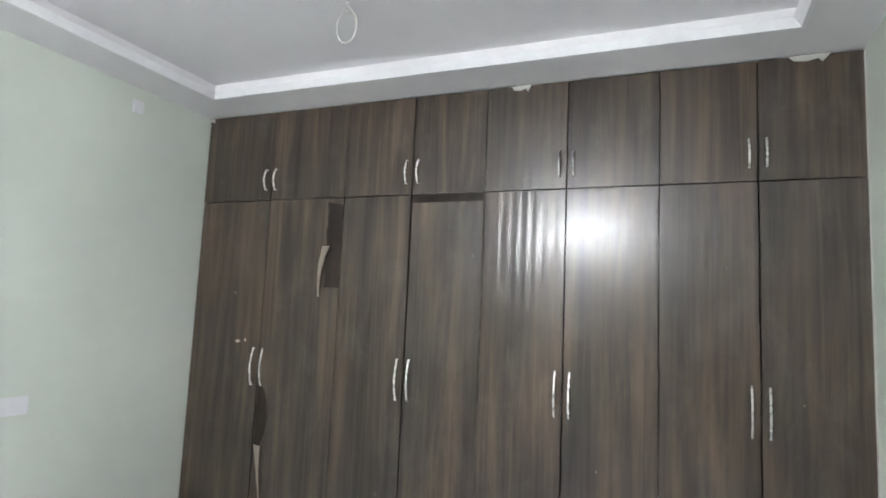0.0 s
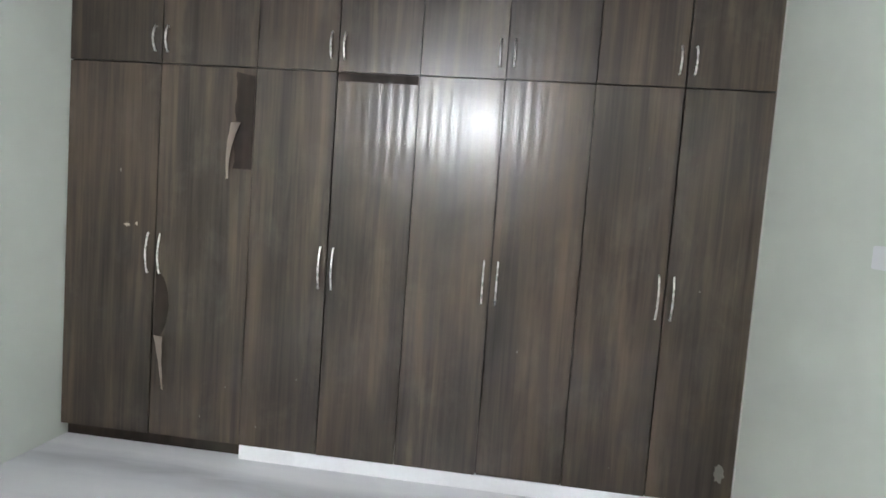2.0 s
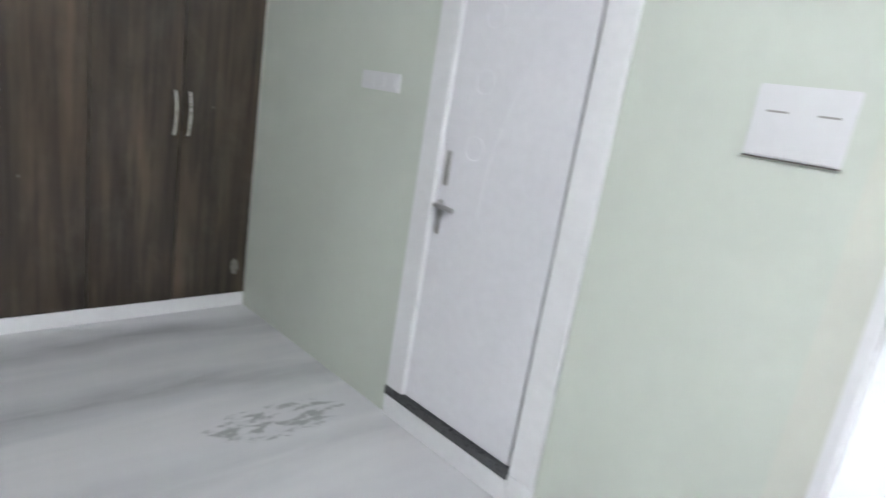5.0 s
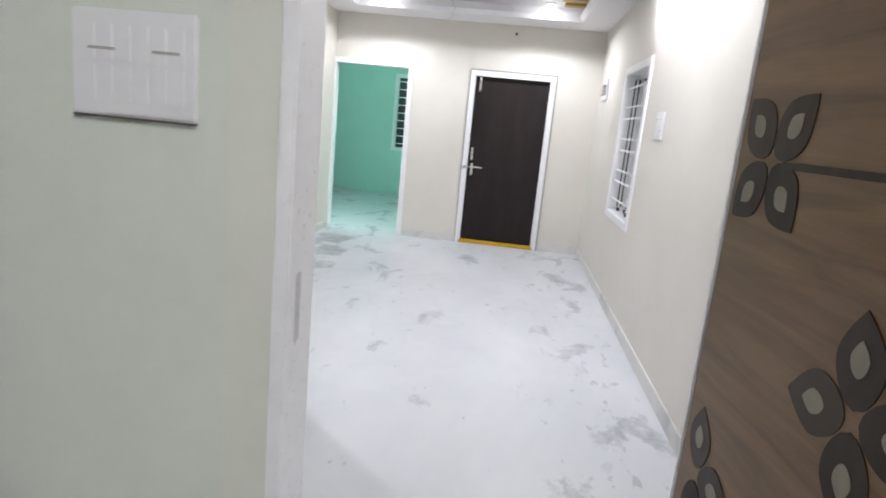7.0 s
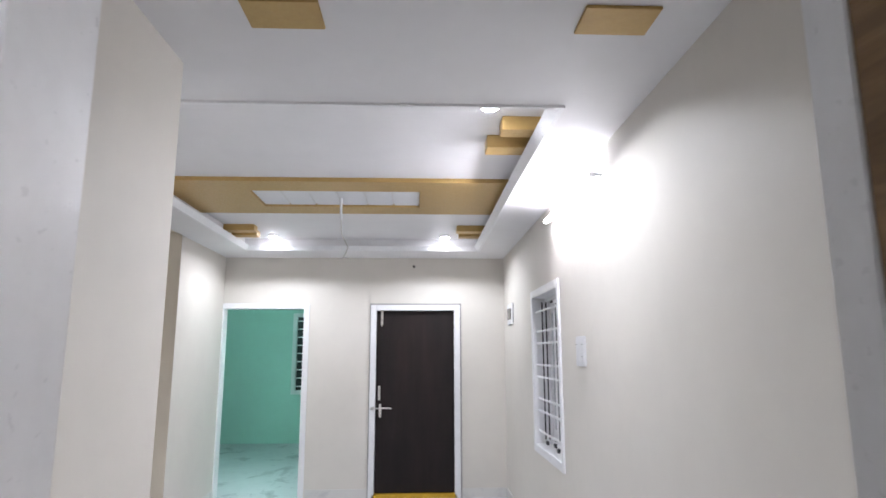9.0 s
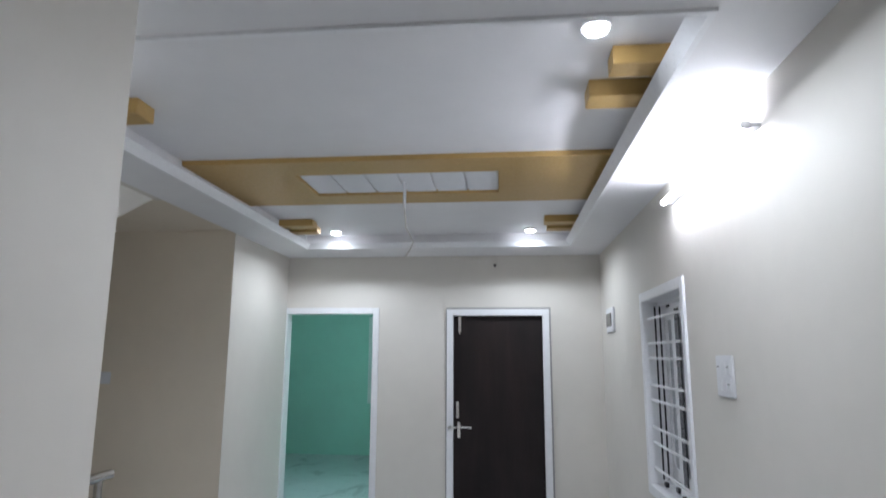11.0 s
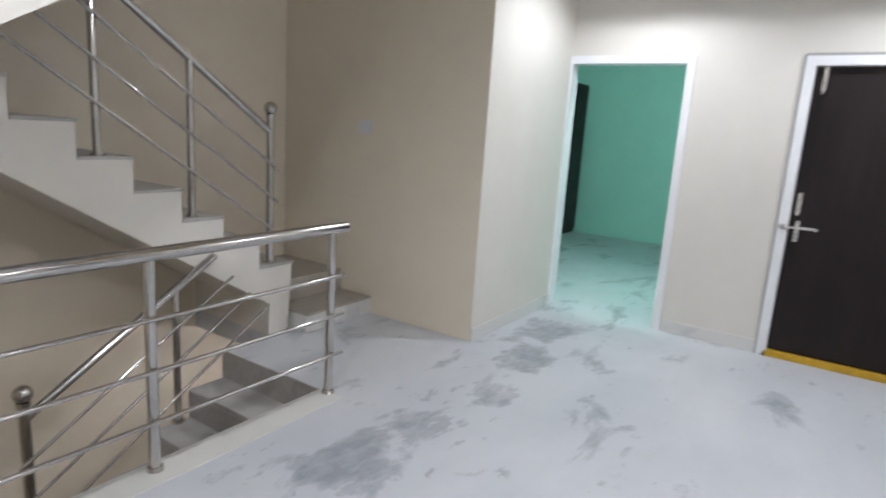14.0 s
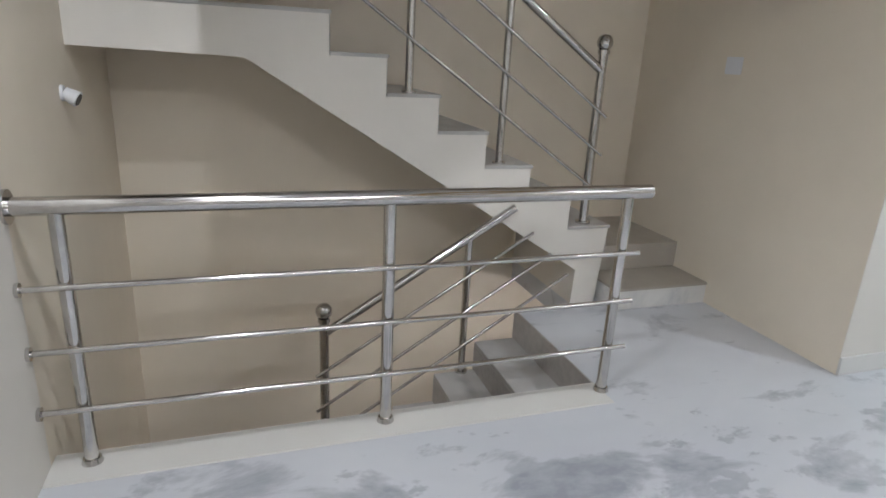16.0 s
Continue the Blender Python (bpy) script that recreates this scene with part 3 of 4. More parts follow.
leaf = part("door_leaf", boxed((0.074, 0.978, HALL_N + 0.03, HALL_N + 0.07, 0.045, 2.083), bevel=0.003), MAIN_DOOR, door, "dark brown veneered door leaf")
part("threshold", boxed((0.045, 1.01, HALL_N - 0.03, HALL_N + 0.12, 0.0, 0.042), bevel=0.004), YELLOW, door, "turmeric yellow painted threshold")
bm = boxed((0.10, 0.128, HALL_N + 0.022, HALL_N + 0.03, 1.06, 1.22), bevel=0.003)
part("keyhole_plate", bm, CHROME, leaf)
bm = boxed((0.112, 0.142, HALL_N + 0.022, HALL_N + 0.03, 0.87, 1.02), bevel=0.003)
rod(bm, (0.127, HALL_N + 0.03, 0.975), (0.127, HALL_N - 0.025, 0.975), 0.010)
sweep(bm, [(0.127, HALL_N - 0.024, 0.975), (0.17, HALL_N - 0.03, 0.977), (0.225, HALL_N - 0.03, 0.977), (0.255, HALL_N - 0.02, 0.972)], 0.010)
part("lever_handle", bm, CHROME, leaf, "chrome lever handle")
bm = boxed((0.02, 0.06, HALL_N - 0.03, HALL_N - 0.015, 0.955, 0.995), bevel=0.003)
rod(bm, (0.015, HALL_N - 0.035, 0.975), (0.12, HALL_N - 0.035, 0.975), 0.008)
part("latch", bm, CHROME, door, "chrome sliding latch")
bm = boxed((0.122, 0.150, HALL_N + 0.012, HALL_N + 0.03, 1.92, 2.085), bevel=0.003)
rod(bm, (0.136, HALL_N + 0.008, 1.90), (0.136, HALL_N + 0.008, 2.09), 0.006)
part("tower_bolt", bm, CHROME, leaf, "small steel tower bolt")

# barred hall window
window = tagged(thing("window_1", "white framed window with horizontal grille bars", "window"), kind="structure")
frame_parts(window, "x", HALL_E, 0.014, WIN[0], WIN[1], WIN[3], 0.065, 0.17, WHITE_ENAMEL, WIN[2] - 0.065, True)
for z in (1.94, 1.77, 1.67, 1.49, 1.39, 1.21, 1.11, 0.945):
    bm = bmesh.new()
    box(bm, HALL_E + 0.018, HALL_E + 0.030, WIN[0], WIN[1], z - 0.008, z + 0.008, 0.002)
    part("grille_bar", bm, WHITE_ENAMEL, window)
for x in (0.076, 0.110, 0.146):
    for a, b in ((WIN[1] - 0.003, WIN[1]), (WIN[0], WIN[0] + 0.003)):
        part("track_groove", boxed((HALL_E + x - 0.006, HALL_E + x + 0.006, a, b, WIN[2] + 0.03, WIN[3] - 0.03)), GREY_EDGE if x > 0.14 else SMOKED, window, "dark sliding track groove")
# flat dark strip drawn for the night-dark gap between the sashes
part("dark_gap_strip", boxed((HALL_E + 0.108, HALL_E + 0.1145, 5.915, 5.995, WIN[2] + 0.06, WIN[3] - 0.07)), SMOKED, window, "dark strip between the sashes")
for k, (a, b) in enumerate(((WIN[0], 6.10), (6.0, WIN[1]))):
    x = HALL_E + 0.115 + 0.025 * k
    sash = part("sash", boxed((x, x + 0.02, a, a + 0.07, WIN[2] + 0.03, WIN[3] - 0.03), (x, x + 0.02, b - 0.07, b, WIN[2] + 0.03, WIN[3] - 0.03),
                              (x, x + 0.02, a + 0.07, b - 0.07, WIN[2] + 0.03, WIN[2] + 0.12), (x, x + 0.02, a + 0.07, b - 0.07, WIN[3] - 0.13, WIN[3] - 0.03)), WHITE_ENAMEL, window)
    part("pane", boxed((x + 0.006, x + 0.011, a + 0.07, b - 0.07, WIN[2] + 0.12, WIN[3] - 0.13)), PALE_PANE, sash, "pale grey obscured glass pane")
    for z in (WIN[2] + 0.015, WIN[3] - 0.045):
        part("roller", boxed((x - 0.012, x, a + 0.2, a + 0.26, z, z + 0.03), bevel=0.003), SMOKED, sash, "black plastic roller")
part("track", boxed((HALL_E + 0.10, HALL_E + 0.168, WIN[0], WIN[1], WIN[2], WIN[2] + 0.028)), WHITE_ENAMEL, window)
part("track", boxed((HALL_E + 0.10, HALL_E + 0.168, WIN[0], WIN[1], WIN[3] - 0.028, WIN[3])), WHITE_ENAMEL, window)
for x, y, w in ((0.055, 6.22, 0.05), (0.085, 6.05, 0.06), (0.05, 5.80, 0.045), (0.09, 5.66, 0.05)):
    part("latch", boxed((HALL_E + x, HALL_E + x + 0.022, y, y + w, WIN[2] + 0.001, WIN[2] + 0.034), bevel=0.004), SMOKED, window, "black plastic sash latch on the sill")
structure("backdrop", boxed((2.3, 2.32, 3.5, 8.5, 0.0, 3.0)), DARK, "dark night beyond the window", "backdrop")

window = tagged(thing("window_2", "small barred window in the green room", "window"), kind="structure")
frame_parts(window, "y", 12.45, 0.012, -1.70, -0.70, 2.27, 0.07, 0.12, WHITE_ENAMEL, 0.86, True)
for k in range(9):
    z = 0.93 + (k + 0.5) * 1.34 / 9
    part("grille_bar", boxed((-1.70, -0.70, 12.48, 12.492, z - 0.009, z + 0.009)), WHITE_ENAMEL, window)
part("pane", boxed((-1.70, -0.70, 12.55, 12.556, 0.93, 2.27)), SMOKED, window, "dark night-time glass pane")

unit = thing("cupboard", "tall dark brown cupboard against the mint wall", "cupboard")
part("body", boxed((-3.74, -3.20, 11.35, 12.44, 0.0, 2.30), bevel=0.004), MAIN_DOOR, unit)
for y0, y1 in ((11.352, 11.89), (11.896, 12.438)):
    part("door", boxed((-3.199, -3.182, y0, y1, 0.06, 2.28), bevel=0.003), MAIN_DOOR, unit)

# ---------------------------------------------------------------- bedroom: wardrobes
SEAMS = [-2.243, -1.682, -1.122, -0.664, -0.213, 0.241, 0.703, 1.142, 1.577]
GAP = 0.0034


def bow_handle(parent, y, z0, z1):
    bm = bmesh.new()
    n = 12
    pts = [(WARD + 0.002, y, z0)] + [(WARD + 0.012 + 0.022 * math.sin(math.pi * k / n), y, z0 + (z1 - z0) * k / n) for k in range(n + 1)] + [(WARD + 0.002, y, z1)]
    sweep(bm, pts, 0.0055, 8)
    part("handle", bm, CHROME, parent, "slim chrome bow handle", True)


HANG = random.Random(21)


def cupboard(name, label, y0, ym, y1, z0, z1, h0, h1, group):
    unit = thing(name, label, "wardrobe", group)
    part("body", boxed((-3.49, WARD - 0.022, y0 + 0.001, y1 - 0.001, z0, z1)), BARE_BOARD, unit)
    doors = []
    for a, b, hy in ((y0, ym, ym - 0.038), (ym, y1, ym + 0.036)):
        tight = 0.0016
        ga, gb = (tight, GAP) if b == ym else (GAP, tight)
        leaf = boxed((WARD - 0.020, WARD, a + ga, b - gb, z0 + 0.001, z1 - 0.002), bevel=0.0015)
        hinge = a if a == y0 else b      # doors hang a hair out of true
        hung = Matrix.Translation((WARD - 0.02, hinge, 0)) @ pose(0, 0, 0, 0, HANG.uniform(-0.25, 0.25), HANG.uniform(-0.3, 0.3)) @ Matrix.Translation((0.02 - WARD, -hinge, 0))
        leaf.transform(Matrix.Translation((0, 0, (z0 + z1) / 2)) @ hung @ Matrix.Translation((0, 0, -(z0 + z1) / 2)))
        d = part("door", leaf, LAMINATE, unit, "glossy dark walnut laminate door")
        bow_handle(d, hy, h0, h1)
        doors.append(d)
    return unit, doors


LOWER = []
for k in range(4):
    y0, ym, y1 = SEAMS[2 * k:2 * k + 3]
    note = ("dark walnut wardrobe unit with peeling laminate strips", "dark walnut wardrobe unit beside the peeling one",
            "dark walnut wardrobe unit reflecting the tube light", "dark walnut wardrobe unit against the green wall")[k]
    unit, doors = cupboard("wardrobe", note, y0, ym, y1, 0.085, 2.216, 1.035, 1.262, "fitted wardrobes")
    LOWER.append((unit, doors))
    cupboard("loft_cabinet", "dark walnut loft cabinet above the wardrobe", y0, ym, y1, 2.2185, BED_LOW - 0.006, 2.285, 2.42, "loft cabinets")

structure("plinth", boxed((-3.45, WARD - 0.004, SEAMS[2], SEAMS[8], 0.0, 0.083), bevel=0.002), WHITE_ENAMEL, "white plinth under the wardrobes", "plinth")
structure("plinth", boxed((-3.45, WARD - 0.06, SEAMS[0], SEAMS[2] - 0.003, 0.0, 0.083)), BARE_BOARD, "dark recessed plinth under the end wardrobe", "plinth")
structure("trim", boxed((WARD - 0.02, WARD + 0.004, SEAMS[8] - 0.002, BED_N, 0.085, BED_LOW - 0.006)), SCUFF, "thin plaster line beside the wardrobes", "trim")


def peeled(door, y0, y1, z0, z1, ragged, seed, bulge=0.0):
    """Bare board where a strip of laminate has come away; bulge rounds its outer edge off towards the ends."""
    rng = random.Random(seed)
    n = 14
    left = [(y0 + rng.uniform(-ragged, ragged), z0 + (z1 - z0) * k / n) for k in range(n + 1)]
    right = [(y1 - bulge * (y1 - y0) * (1 - math.sin(math.pi * k / n) ** 0.6) + rng.uniform(-ragged, ragged) * 0.3, z0 + (z1 - z0) * k / n) for k in range(n, -1, -1)]
    bm = bmesh.new()
    prism(bm, left + right, lambda u, v, d: (WARD + 0.0012 - d, u, v), 0.001)
    part("peeled_strip", bm, BARE_BOARD, door, "bare dark strip of peeled laminate")


def curl(door, y, z0, z1, lean, width, seed):
    """A torn tongue of laminate that curls away from the door."""
    rng = random.Random(seed)
    bm = bmesh.new()
    n = 12
    rows = []
    for k in range(n + 1):
        f = k / n
        w = width * (0.28 + 0.72 * f * f) * rng.uniform(0.85, 1.1)
        cy = y + lean * f * f
        out = 0.003 + 0.028 * math.sin(math.pi * f * 0.6)
        z = z0 + (z1 - z0) * f
        rows.append([bm.verts.new((WARD + out, cy - w / 2, z)), bm.verts.new((WARD + out + 0.004, cy + w / 2, z + rng.uniform(-0.005, 0.005)))])
    for a, b in zip(rows, rows[1:]):
        bm.faces.new((a[0], a[1], b[1], b[0]))
    bmesh.ops.solidify(bm, geom=bm.faces[:], thickness=0.0012)
    part("laminate_peel", bm, PEEL, door, "torn pale tongue of laminate", True)


d1, d2 = LOWER[0][1]
d3, d4 = LOWER[1][1]
peeled(d2, -1.232, -1.126, 1.66, 2.208, 0.006, 1)
curl(d2, -1.264, 1.60, 1.91, 0.05, 0.060, 2)
peeled(d2, -1.668, -1.585, 0.66, 1.04, 0.004, 3, 0.75)
curl(d2, -1.604, 0.36, 0.68, -0.02, 0.055, 4)
peeled(d4, -0.655, -0.222, 2.168, 2.210, 0.003, 5)


def smear(parent, y, z, w, h, seed, material=None):
    """A thin irregular patch stuck to a door."""
    rng = random.Random(seed)
    n = 18
    outline = []
    for k in range(n):
        a = 2 * math.pi * k / n
        r = rng.uniform(0.55, 1.0)
        outline.append((y + w * r * math.cos(a), z + h * r * math.sin(a)))
    bm = bmesh.new()
    prism(bm, outline, lambda u, v, d: (WARD + 0.0012 - d, u, v), 0.001)
    part("plaster_mark", bm, material or SCUFF, parent, "small plaster smear")


smear(d1, -1.86, 1.30, 0.022, 0.012, 11, PEEL)
smear(d1, -1.80, 1.31, 0.009, 0.015, 12, PEEL)
smear(d4, -0.585, 0.27, 0.03, 0.014, 13)
smear(d4, -0.31, 0.13, 0.022, 0.035, 14, DUST)
smear(d4, -0.56, 0.17, 0.03, 0.05, 15, DUST)
smear(LOWER[3][1][1], 1.50, 0.26, 0.035, 0.06, 16, DUST)
smear(d1, -2.20, 0.14, 0.03, 0.03, 17)
smear(d1, -2.17, 0.24, 0.045, 0.08, 18, DUST)
smear(d1, -2.06, 0.40, 0.03, 0.05, 20, DUST)
rng = random.Random(5)
for unit, doors in LOWER:
    for d in doors:
        ys = [v.co.y for v in d.data.vertices]
        for _ in range(2):
            smear(d, rng.uniform(min(ys) + 0.05, max(ys) - 0.05), rng.uniform(0.2, 2.1), rng.uniform(0.002, 0.006), rng.uniform(0.004, 0.014), rng.random(), DUST)

# plaster crumbs along the top of the lofts
bm = bmesh.new()
for y, w in ((-0.02, 0.06), (1.36, 0.09), (-2.22, 0.02)):
    prism(bm, [(y - w, 2.81), (y - w * 0.7, 2.785), (y - 0.1 * w, 2.78), (y + 0.4 * w, 2.79), (y + 0.6 * w, 2.772), (y + w, 2.812)], lambda u, v, d: (WARD + 0.004 - d, u, v), 0.004)
structure("trim", bm, SCUFF, "plaster drips along the wardrobe top", "trim")

# ---------------------------------------------------------------- lamps and switches


def tube_light(x, y0, y1, z, label, shine):
    lamp = thing("tube_light", label, "lamp", "tube lights")
    part("batten", boxed((x + 0.022, x + 0.06, y0 - 0.02, y1 + 0.02, z - 0.009, z + 0.009), bevel=0.003), PLASTIC, lamp, "white plastic batten")
    bm = bmesh.new()
    rod(bm, (x, y0, z), (x, y1, z), 0.014, 16)
    part("tube", bm, shine, lamp, "glowing white tube", True)
    for y in (y0, y1):
        s = -1 if y == y0 else 1
        part("end_cap", boxed((x - 0.015, x + 0.022, y + min(0, s * 0.02), y + max(0, s * 0.02), z - 0.015, z + 0.015), bevel=0.004), PLASTIC, lamp)
    return lamp


def tube_light_y(y, x0, x1, z, label, shine, side=1):
    """A tube light along x; y: the wall's face, side: the way that it faces."""
    lamp = thing("tube_light", label, "lamp", "tube lights")

    def slab(a, b, near, far, h):
        return boxed((a, b, *sorted((y + side * near, y + side * far)), z - h, z + h), bevel=0.003)

    part("batten", slab(x0 - 0.03, x1 + 0.03, 0.0, 0.03, 0.02), PLASTIC, lamp, "white plastic batten")
    bm = bmesh.new()
    rod(bm, (x0, y + side * 0.06, z), (x1, y + side * 0.06, z), 0.014, 16)
    part("tube", bm, shine, lamp, "glowing tube", True)
    for a, b in ((x0 - 0.03, x0), (x1, x1 + 0.03)):
        part("end_cap", slab(a, b, 0.03, 0.078, 0.018), PLASTIC, lamp)


tube_light(1.515, 4.27, 5.45, 2.56, "lit white tube light on the cream hall wall", HALL_GLOW)
tube_light_y(8.33, -2.1, -0.9, 2.55, "lit greenish tube light high on the mint wall", AQUA_GLOW)
# added out of view: a tube that brightens the stairwell wall below the floor
tube_light_y(WELL_N - 0.02, -2.76, -2.16, -0.36, "unseen warm tube added under the landing to brighten the lower wall", LOWER_FILL_GLOW, -1)
tube_light(1.515, -1.02, 0.16, 2.60, "lit white tube light on the sage bedroom wall", TUBE_GLOW)


def plate(name, label, axis, wall, side, u0, u1, z0, z1, rows, cols, group=""):
    """A moulded switch plate with its rockers; side: the way that it faces."""
    ob = thing(name, label, "switch", group)

    def slab(a0, a1, b0, b1, low, high, bev):
        d0, d1 = sorted((wall + side * low, wall + side * high))
        return boxed((a0, a1, d0, d1, b0, b1) if axis == "y" else (d0, d1, a0, a1, b0, b1), bevel=bev)

    part("cover", slab(u0, u1, z0, z1, 0.0, 0.011, 0.004), PLASTIC, ob, "glossy white cover")
    du, dz = (u1 - u0) * 0.86 / cols, (z1 - z0) * 0.76 / rows
    for r in range(rows):
        for c in range(cols):
            a = u0 + (u1 - u0) * 0.07 + c * du
            b = z0 + (z1 - z0) * 0.12 + r * dz
            part("rocker", slab(a + 0.003, a + du - 0.003, b + 0.004, b + dz - 0.004, 0.011, 0.0145, 0.0015), PLASTIC, ob)
    return ob


board = plate("switchboard", "large white switchboard on the sage wall", "y", BED_N, -1, -0.20, 0.033, 1.432, 1.615, 2, 6)
# thin dark strip drawn as the shade under the cover's lower edge
part("shadow_gap", boxed((-0.198, 0.031, BED_N - 0.012, BED_N, 1.428, 1.432)), WIRE_DARK, board)
for x in (-0.165, -0.045):
    bm = boxed((x, x + 0.05, BED_N - 0.0165, BED_N - 0.0145, 1.545, 1.55))
    part("socket_slot", bm, GREY_EDGE, board)
plate("switch_plate", "small white switch plate near the bathroom door", "y", BED_N, -1, -1.93, -1.655, 1.435, 1.515, 1, 3)
plate("switch_plate", "white switch plate on the cream hall wall", "x", HALL_E, -1, 4.715, 4.92, 1.505, 1.69, 2, 3)
hall_plate = bpy.data.objects["switch_plate.001"]
for y, z in ((4.752, 1.56), (4.752, 1.635), (4.868, 1.635)):
    part("socket_slot", boxed((HALL_E - 0.0165, HALL_E - 0.0142, y, y + 0.026, z, z + 0.006)), GREY_EDGE, hall_plate)
plate("switch_plate", "small white switch plate by the stairs", "y", WELL_N, -1, -2.85, -2.72, 1.43, 1.53, 1, 2)
plate("switch_plate", "white blank plate high on the sage wall", "y", BED_S, 1, -2.36, -2.285, 2.655, 2.735, 1, 1)
plate("switch_plate", "white switch plate low on the sage wall", "y", BED_S, 1, -1.86, -1.62, 0.94, 1.03, 1, 3)

box_ob = thing("fuse_box", "white fuse box with smoked cover", "fuse box")
part("housing", boxed((HALL_E - 0.02, HALL_E, 7.46, 7.80, 1.895, 2.12), bevel=0.005), PLASTIC, box_ob)
part("cover", boxed((HALL_E - 0.027, HALL_E - 0.02, 7.53, 7.77, 1.95, 2.07), bevel=0.003), SMOKED, box_ob, "smoked plastic cover")

lamp = thing("lamp_holder", "white angled lamp holder on the stair wall", "lamp holder")
for name, p0, p1, r0, r1, skin in (("rose", (-2.68, WELL_S, 1.225), (-2.68, WELL_S + 0.012, 1.225), 0.034, 0.031, PLASTIC),
                                   ("holder", (-2.68, WELL_S + 0.012, 1.225), (-2.675, WELL_S + 0.06, 1.20), 0.027, 0.034, PLASTIC),
                                   ("socket", (-2.675, WELL_S + 0.0605, 1.1995), (-2.6747, WELL_S + 0.064, 1.198), 0.026, 0.024, WIRE_DARK)):
    bm = bmesh.new()
    rod(bm, p0, p1, r0, 24, r1)
    part(name, bm, skin, lamp, "", True)

for sx, sy in SPOTS:
    spot = thing("downlight", "lit round LED downlight in the hall ceiling", "lamp", "ceiling downlights")
    bm = bmesh.new()
    rod(bm, (sx, sy, TRAY - 0.018), (sx, sy, TRAY), 0.052, 28)
    part("bezel", bm, PLASTIC, spot, "white bezel", True)
    bm = bmesh.new()
    rod(bm, (sx, sy, TRAY - 0.026), (sx, sy, TRAY - 0.018), 0.040, 28)
    part("led", bm, LED_GLOW, spot, "glowing LED disc", True)

# ---------------------------------------------------------------- hall ceiling decoration
band = thing("ceiling_band", "gold painted band across the ceiling tray with a frosted slot", "ceiling panel")
GB0, GB1, GZ = 5.27, 6.27, 2.80
SX0, SX1, SY0, SY1 = -0.72, 0.565, 5.53, 6.02
for piece in ((TX0 + 0.002, SX0, GB0, GB1), (SX1, TX1 - 0.002, GB0, GB1), (SX0, SX1, GB0, SY0), (SX0, SX1, SY1, GB1)):
    part("gold_board", boxed((*piece, GZ, TRAY)), GOLD, band, "matt gold painted board")
for k in range(6):
    a = SX0 + (SX1 - SX0) * k / 6
    part("frosted_panel", boxed((a + 0.006, a + (SX1 - SX0) / 6 - 0.006, SY0 + 0.004, SY1 - 0.004, TRAY - 0.014, TRAY - 0.006), bevel=0.002), FROST, band, "frosted white panel")

for sx, s in ((TX1, -1), (TX0, 1)):
    for ya, yb, reach, drop in ((4.10, 4.22, 0.23, 0.075), (4.38, 4.52, 0.28, 0.075), (6.86, 6.99, 0.30, 0.06), (7.12, 7.24, 0.26, 0.06)):
        bar = thing("ceiling_block", "gold painted block at the edge of the ceiling tray", "ceiling block", "gold ceiling blocks")
        x0, x1 = sorted((sx + s * 0.002, sx + s * reach))
        part("block", boxed((x0, x1, ya, yb, TRAY - drop, TRAY), bevel=0.003), GOLD, bar)
for x0 in (-0.02, 1.11):
    sq = thing("ceiling_block", "gold painted square on the white ceiling border", "ceiling block", "gold ceiling blocks")
    part("block", boxed((x0, x0 + 0.255, 2.87, 3.04, LOW - 0.012, LOW), bevel=0.003), GOLD, sq)


def cable(name, label, points, r, material):
    bm = bmesh.new()
    sweep(bm, points, r, 8)
    ob = thing(name, label, "cable")
    part("cable", bm, material, ob, "", True)
    return ob


# fan wires
fan = cable("fan_wire", "loose fan cable hanging from the hall ceiling", [(-0.06, 5.80, TRAY - 0.006), (-0.062, 5.80, 2.70), (-0.055, 5.80, 2.60), (-0.05, 5.81, 2.52), (-0.02, 5.82, 2.46), (0.0, 5.82, 2.42), (-0.02, 5.82, 2.37), (-0.05, 5.82, 2.32)], 0.005, WIRE)
bm = bmesh.new()
rod(bm, (-0.06, 5.80, 2.64), (-0.06, 5.80, TRAY - 0.006), 0.011)
part("conduit", bm, PLASTIC, fan, "white plastic conduit stub", True)
hook = thing("fan_hook", "bent steel fan hook with a wire loop", "hook")
bm = bmesh.new()
sweep(bm, [(-1.98, -0.58, 2.905), (-1.98, -0.58, 2.885), (-1.98, -0.562, 2.87), (-1.98, -0.58, 2.858), (-1.98, -0.598, 2.87)], 0.008)
part("hook", bm, BRUSHED, hook, "", True)
bm = bmesh.new()
sweep(bm, [(-1.98, -0.58 + 0.052 * math.sin(a), 2.793 + 0.077 * math.cos(a)) for a in (2 * math.pi * k / 24 for k in range(24))], 0.0035)
part("wire_loop", bm, WIRE, hook, "pale wire loop", True)
nail = thing("wall_hook", "small dark nail hook above the main door", "hook")
bm = bmesh.new()
rod(bm, (0.505, HALL_N, 2.60), (0.505, HALL_N - 0.04, 2.605), 0.010, 12)
ball(bm, (0.505, HALL_N - 0.04, 2.605), 0.016)
part("nail", bm, WIRE_DARK, nail, "", True)

# ---------------------------------------------------------------- staircase
RISE, RUN, FACE = 0.187, 0.2835, -2.83
flight = tagged(thing("staircase", "cream concrete stairs with grey marble treads going up", "stairs"), kind="structure")
noses = [(6.15 - RUN * k, 0.49 + RISE * k) for k in range(7)]
outline = [(6.115, 0.0), (6.15, 0.49)]
for k, (y, z) in enumerate(noses):
    if k:
        outline.append((y, z - RISE))
        outline.append((y, z))
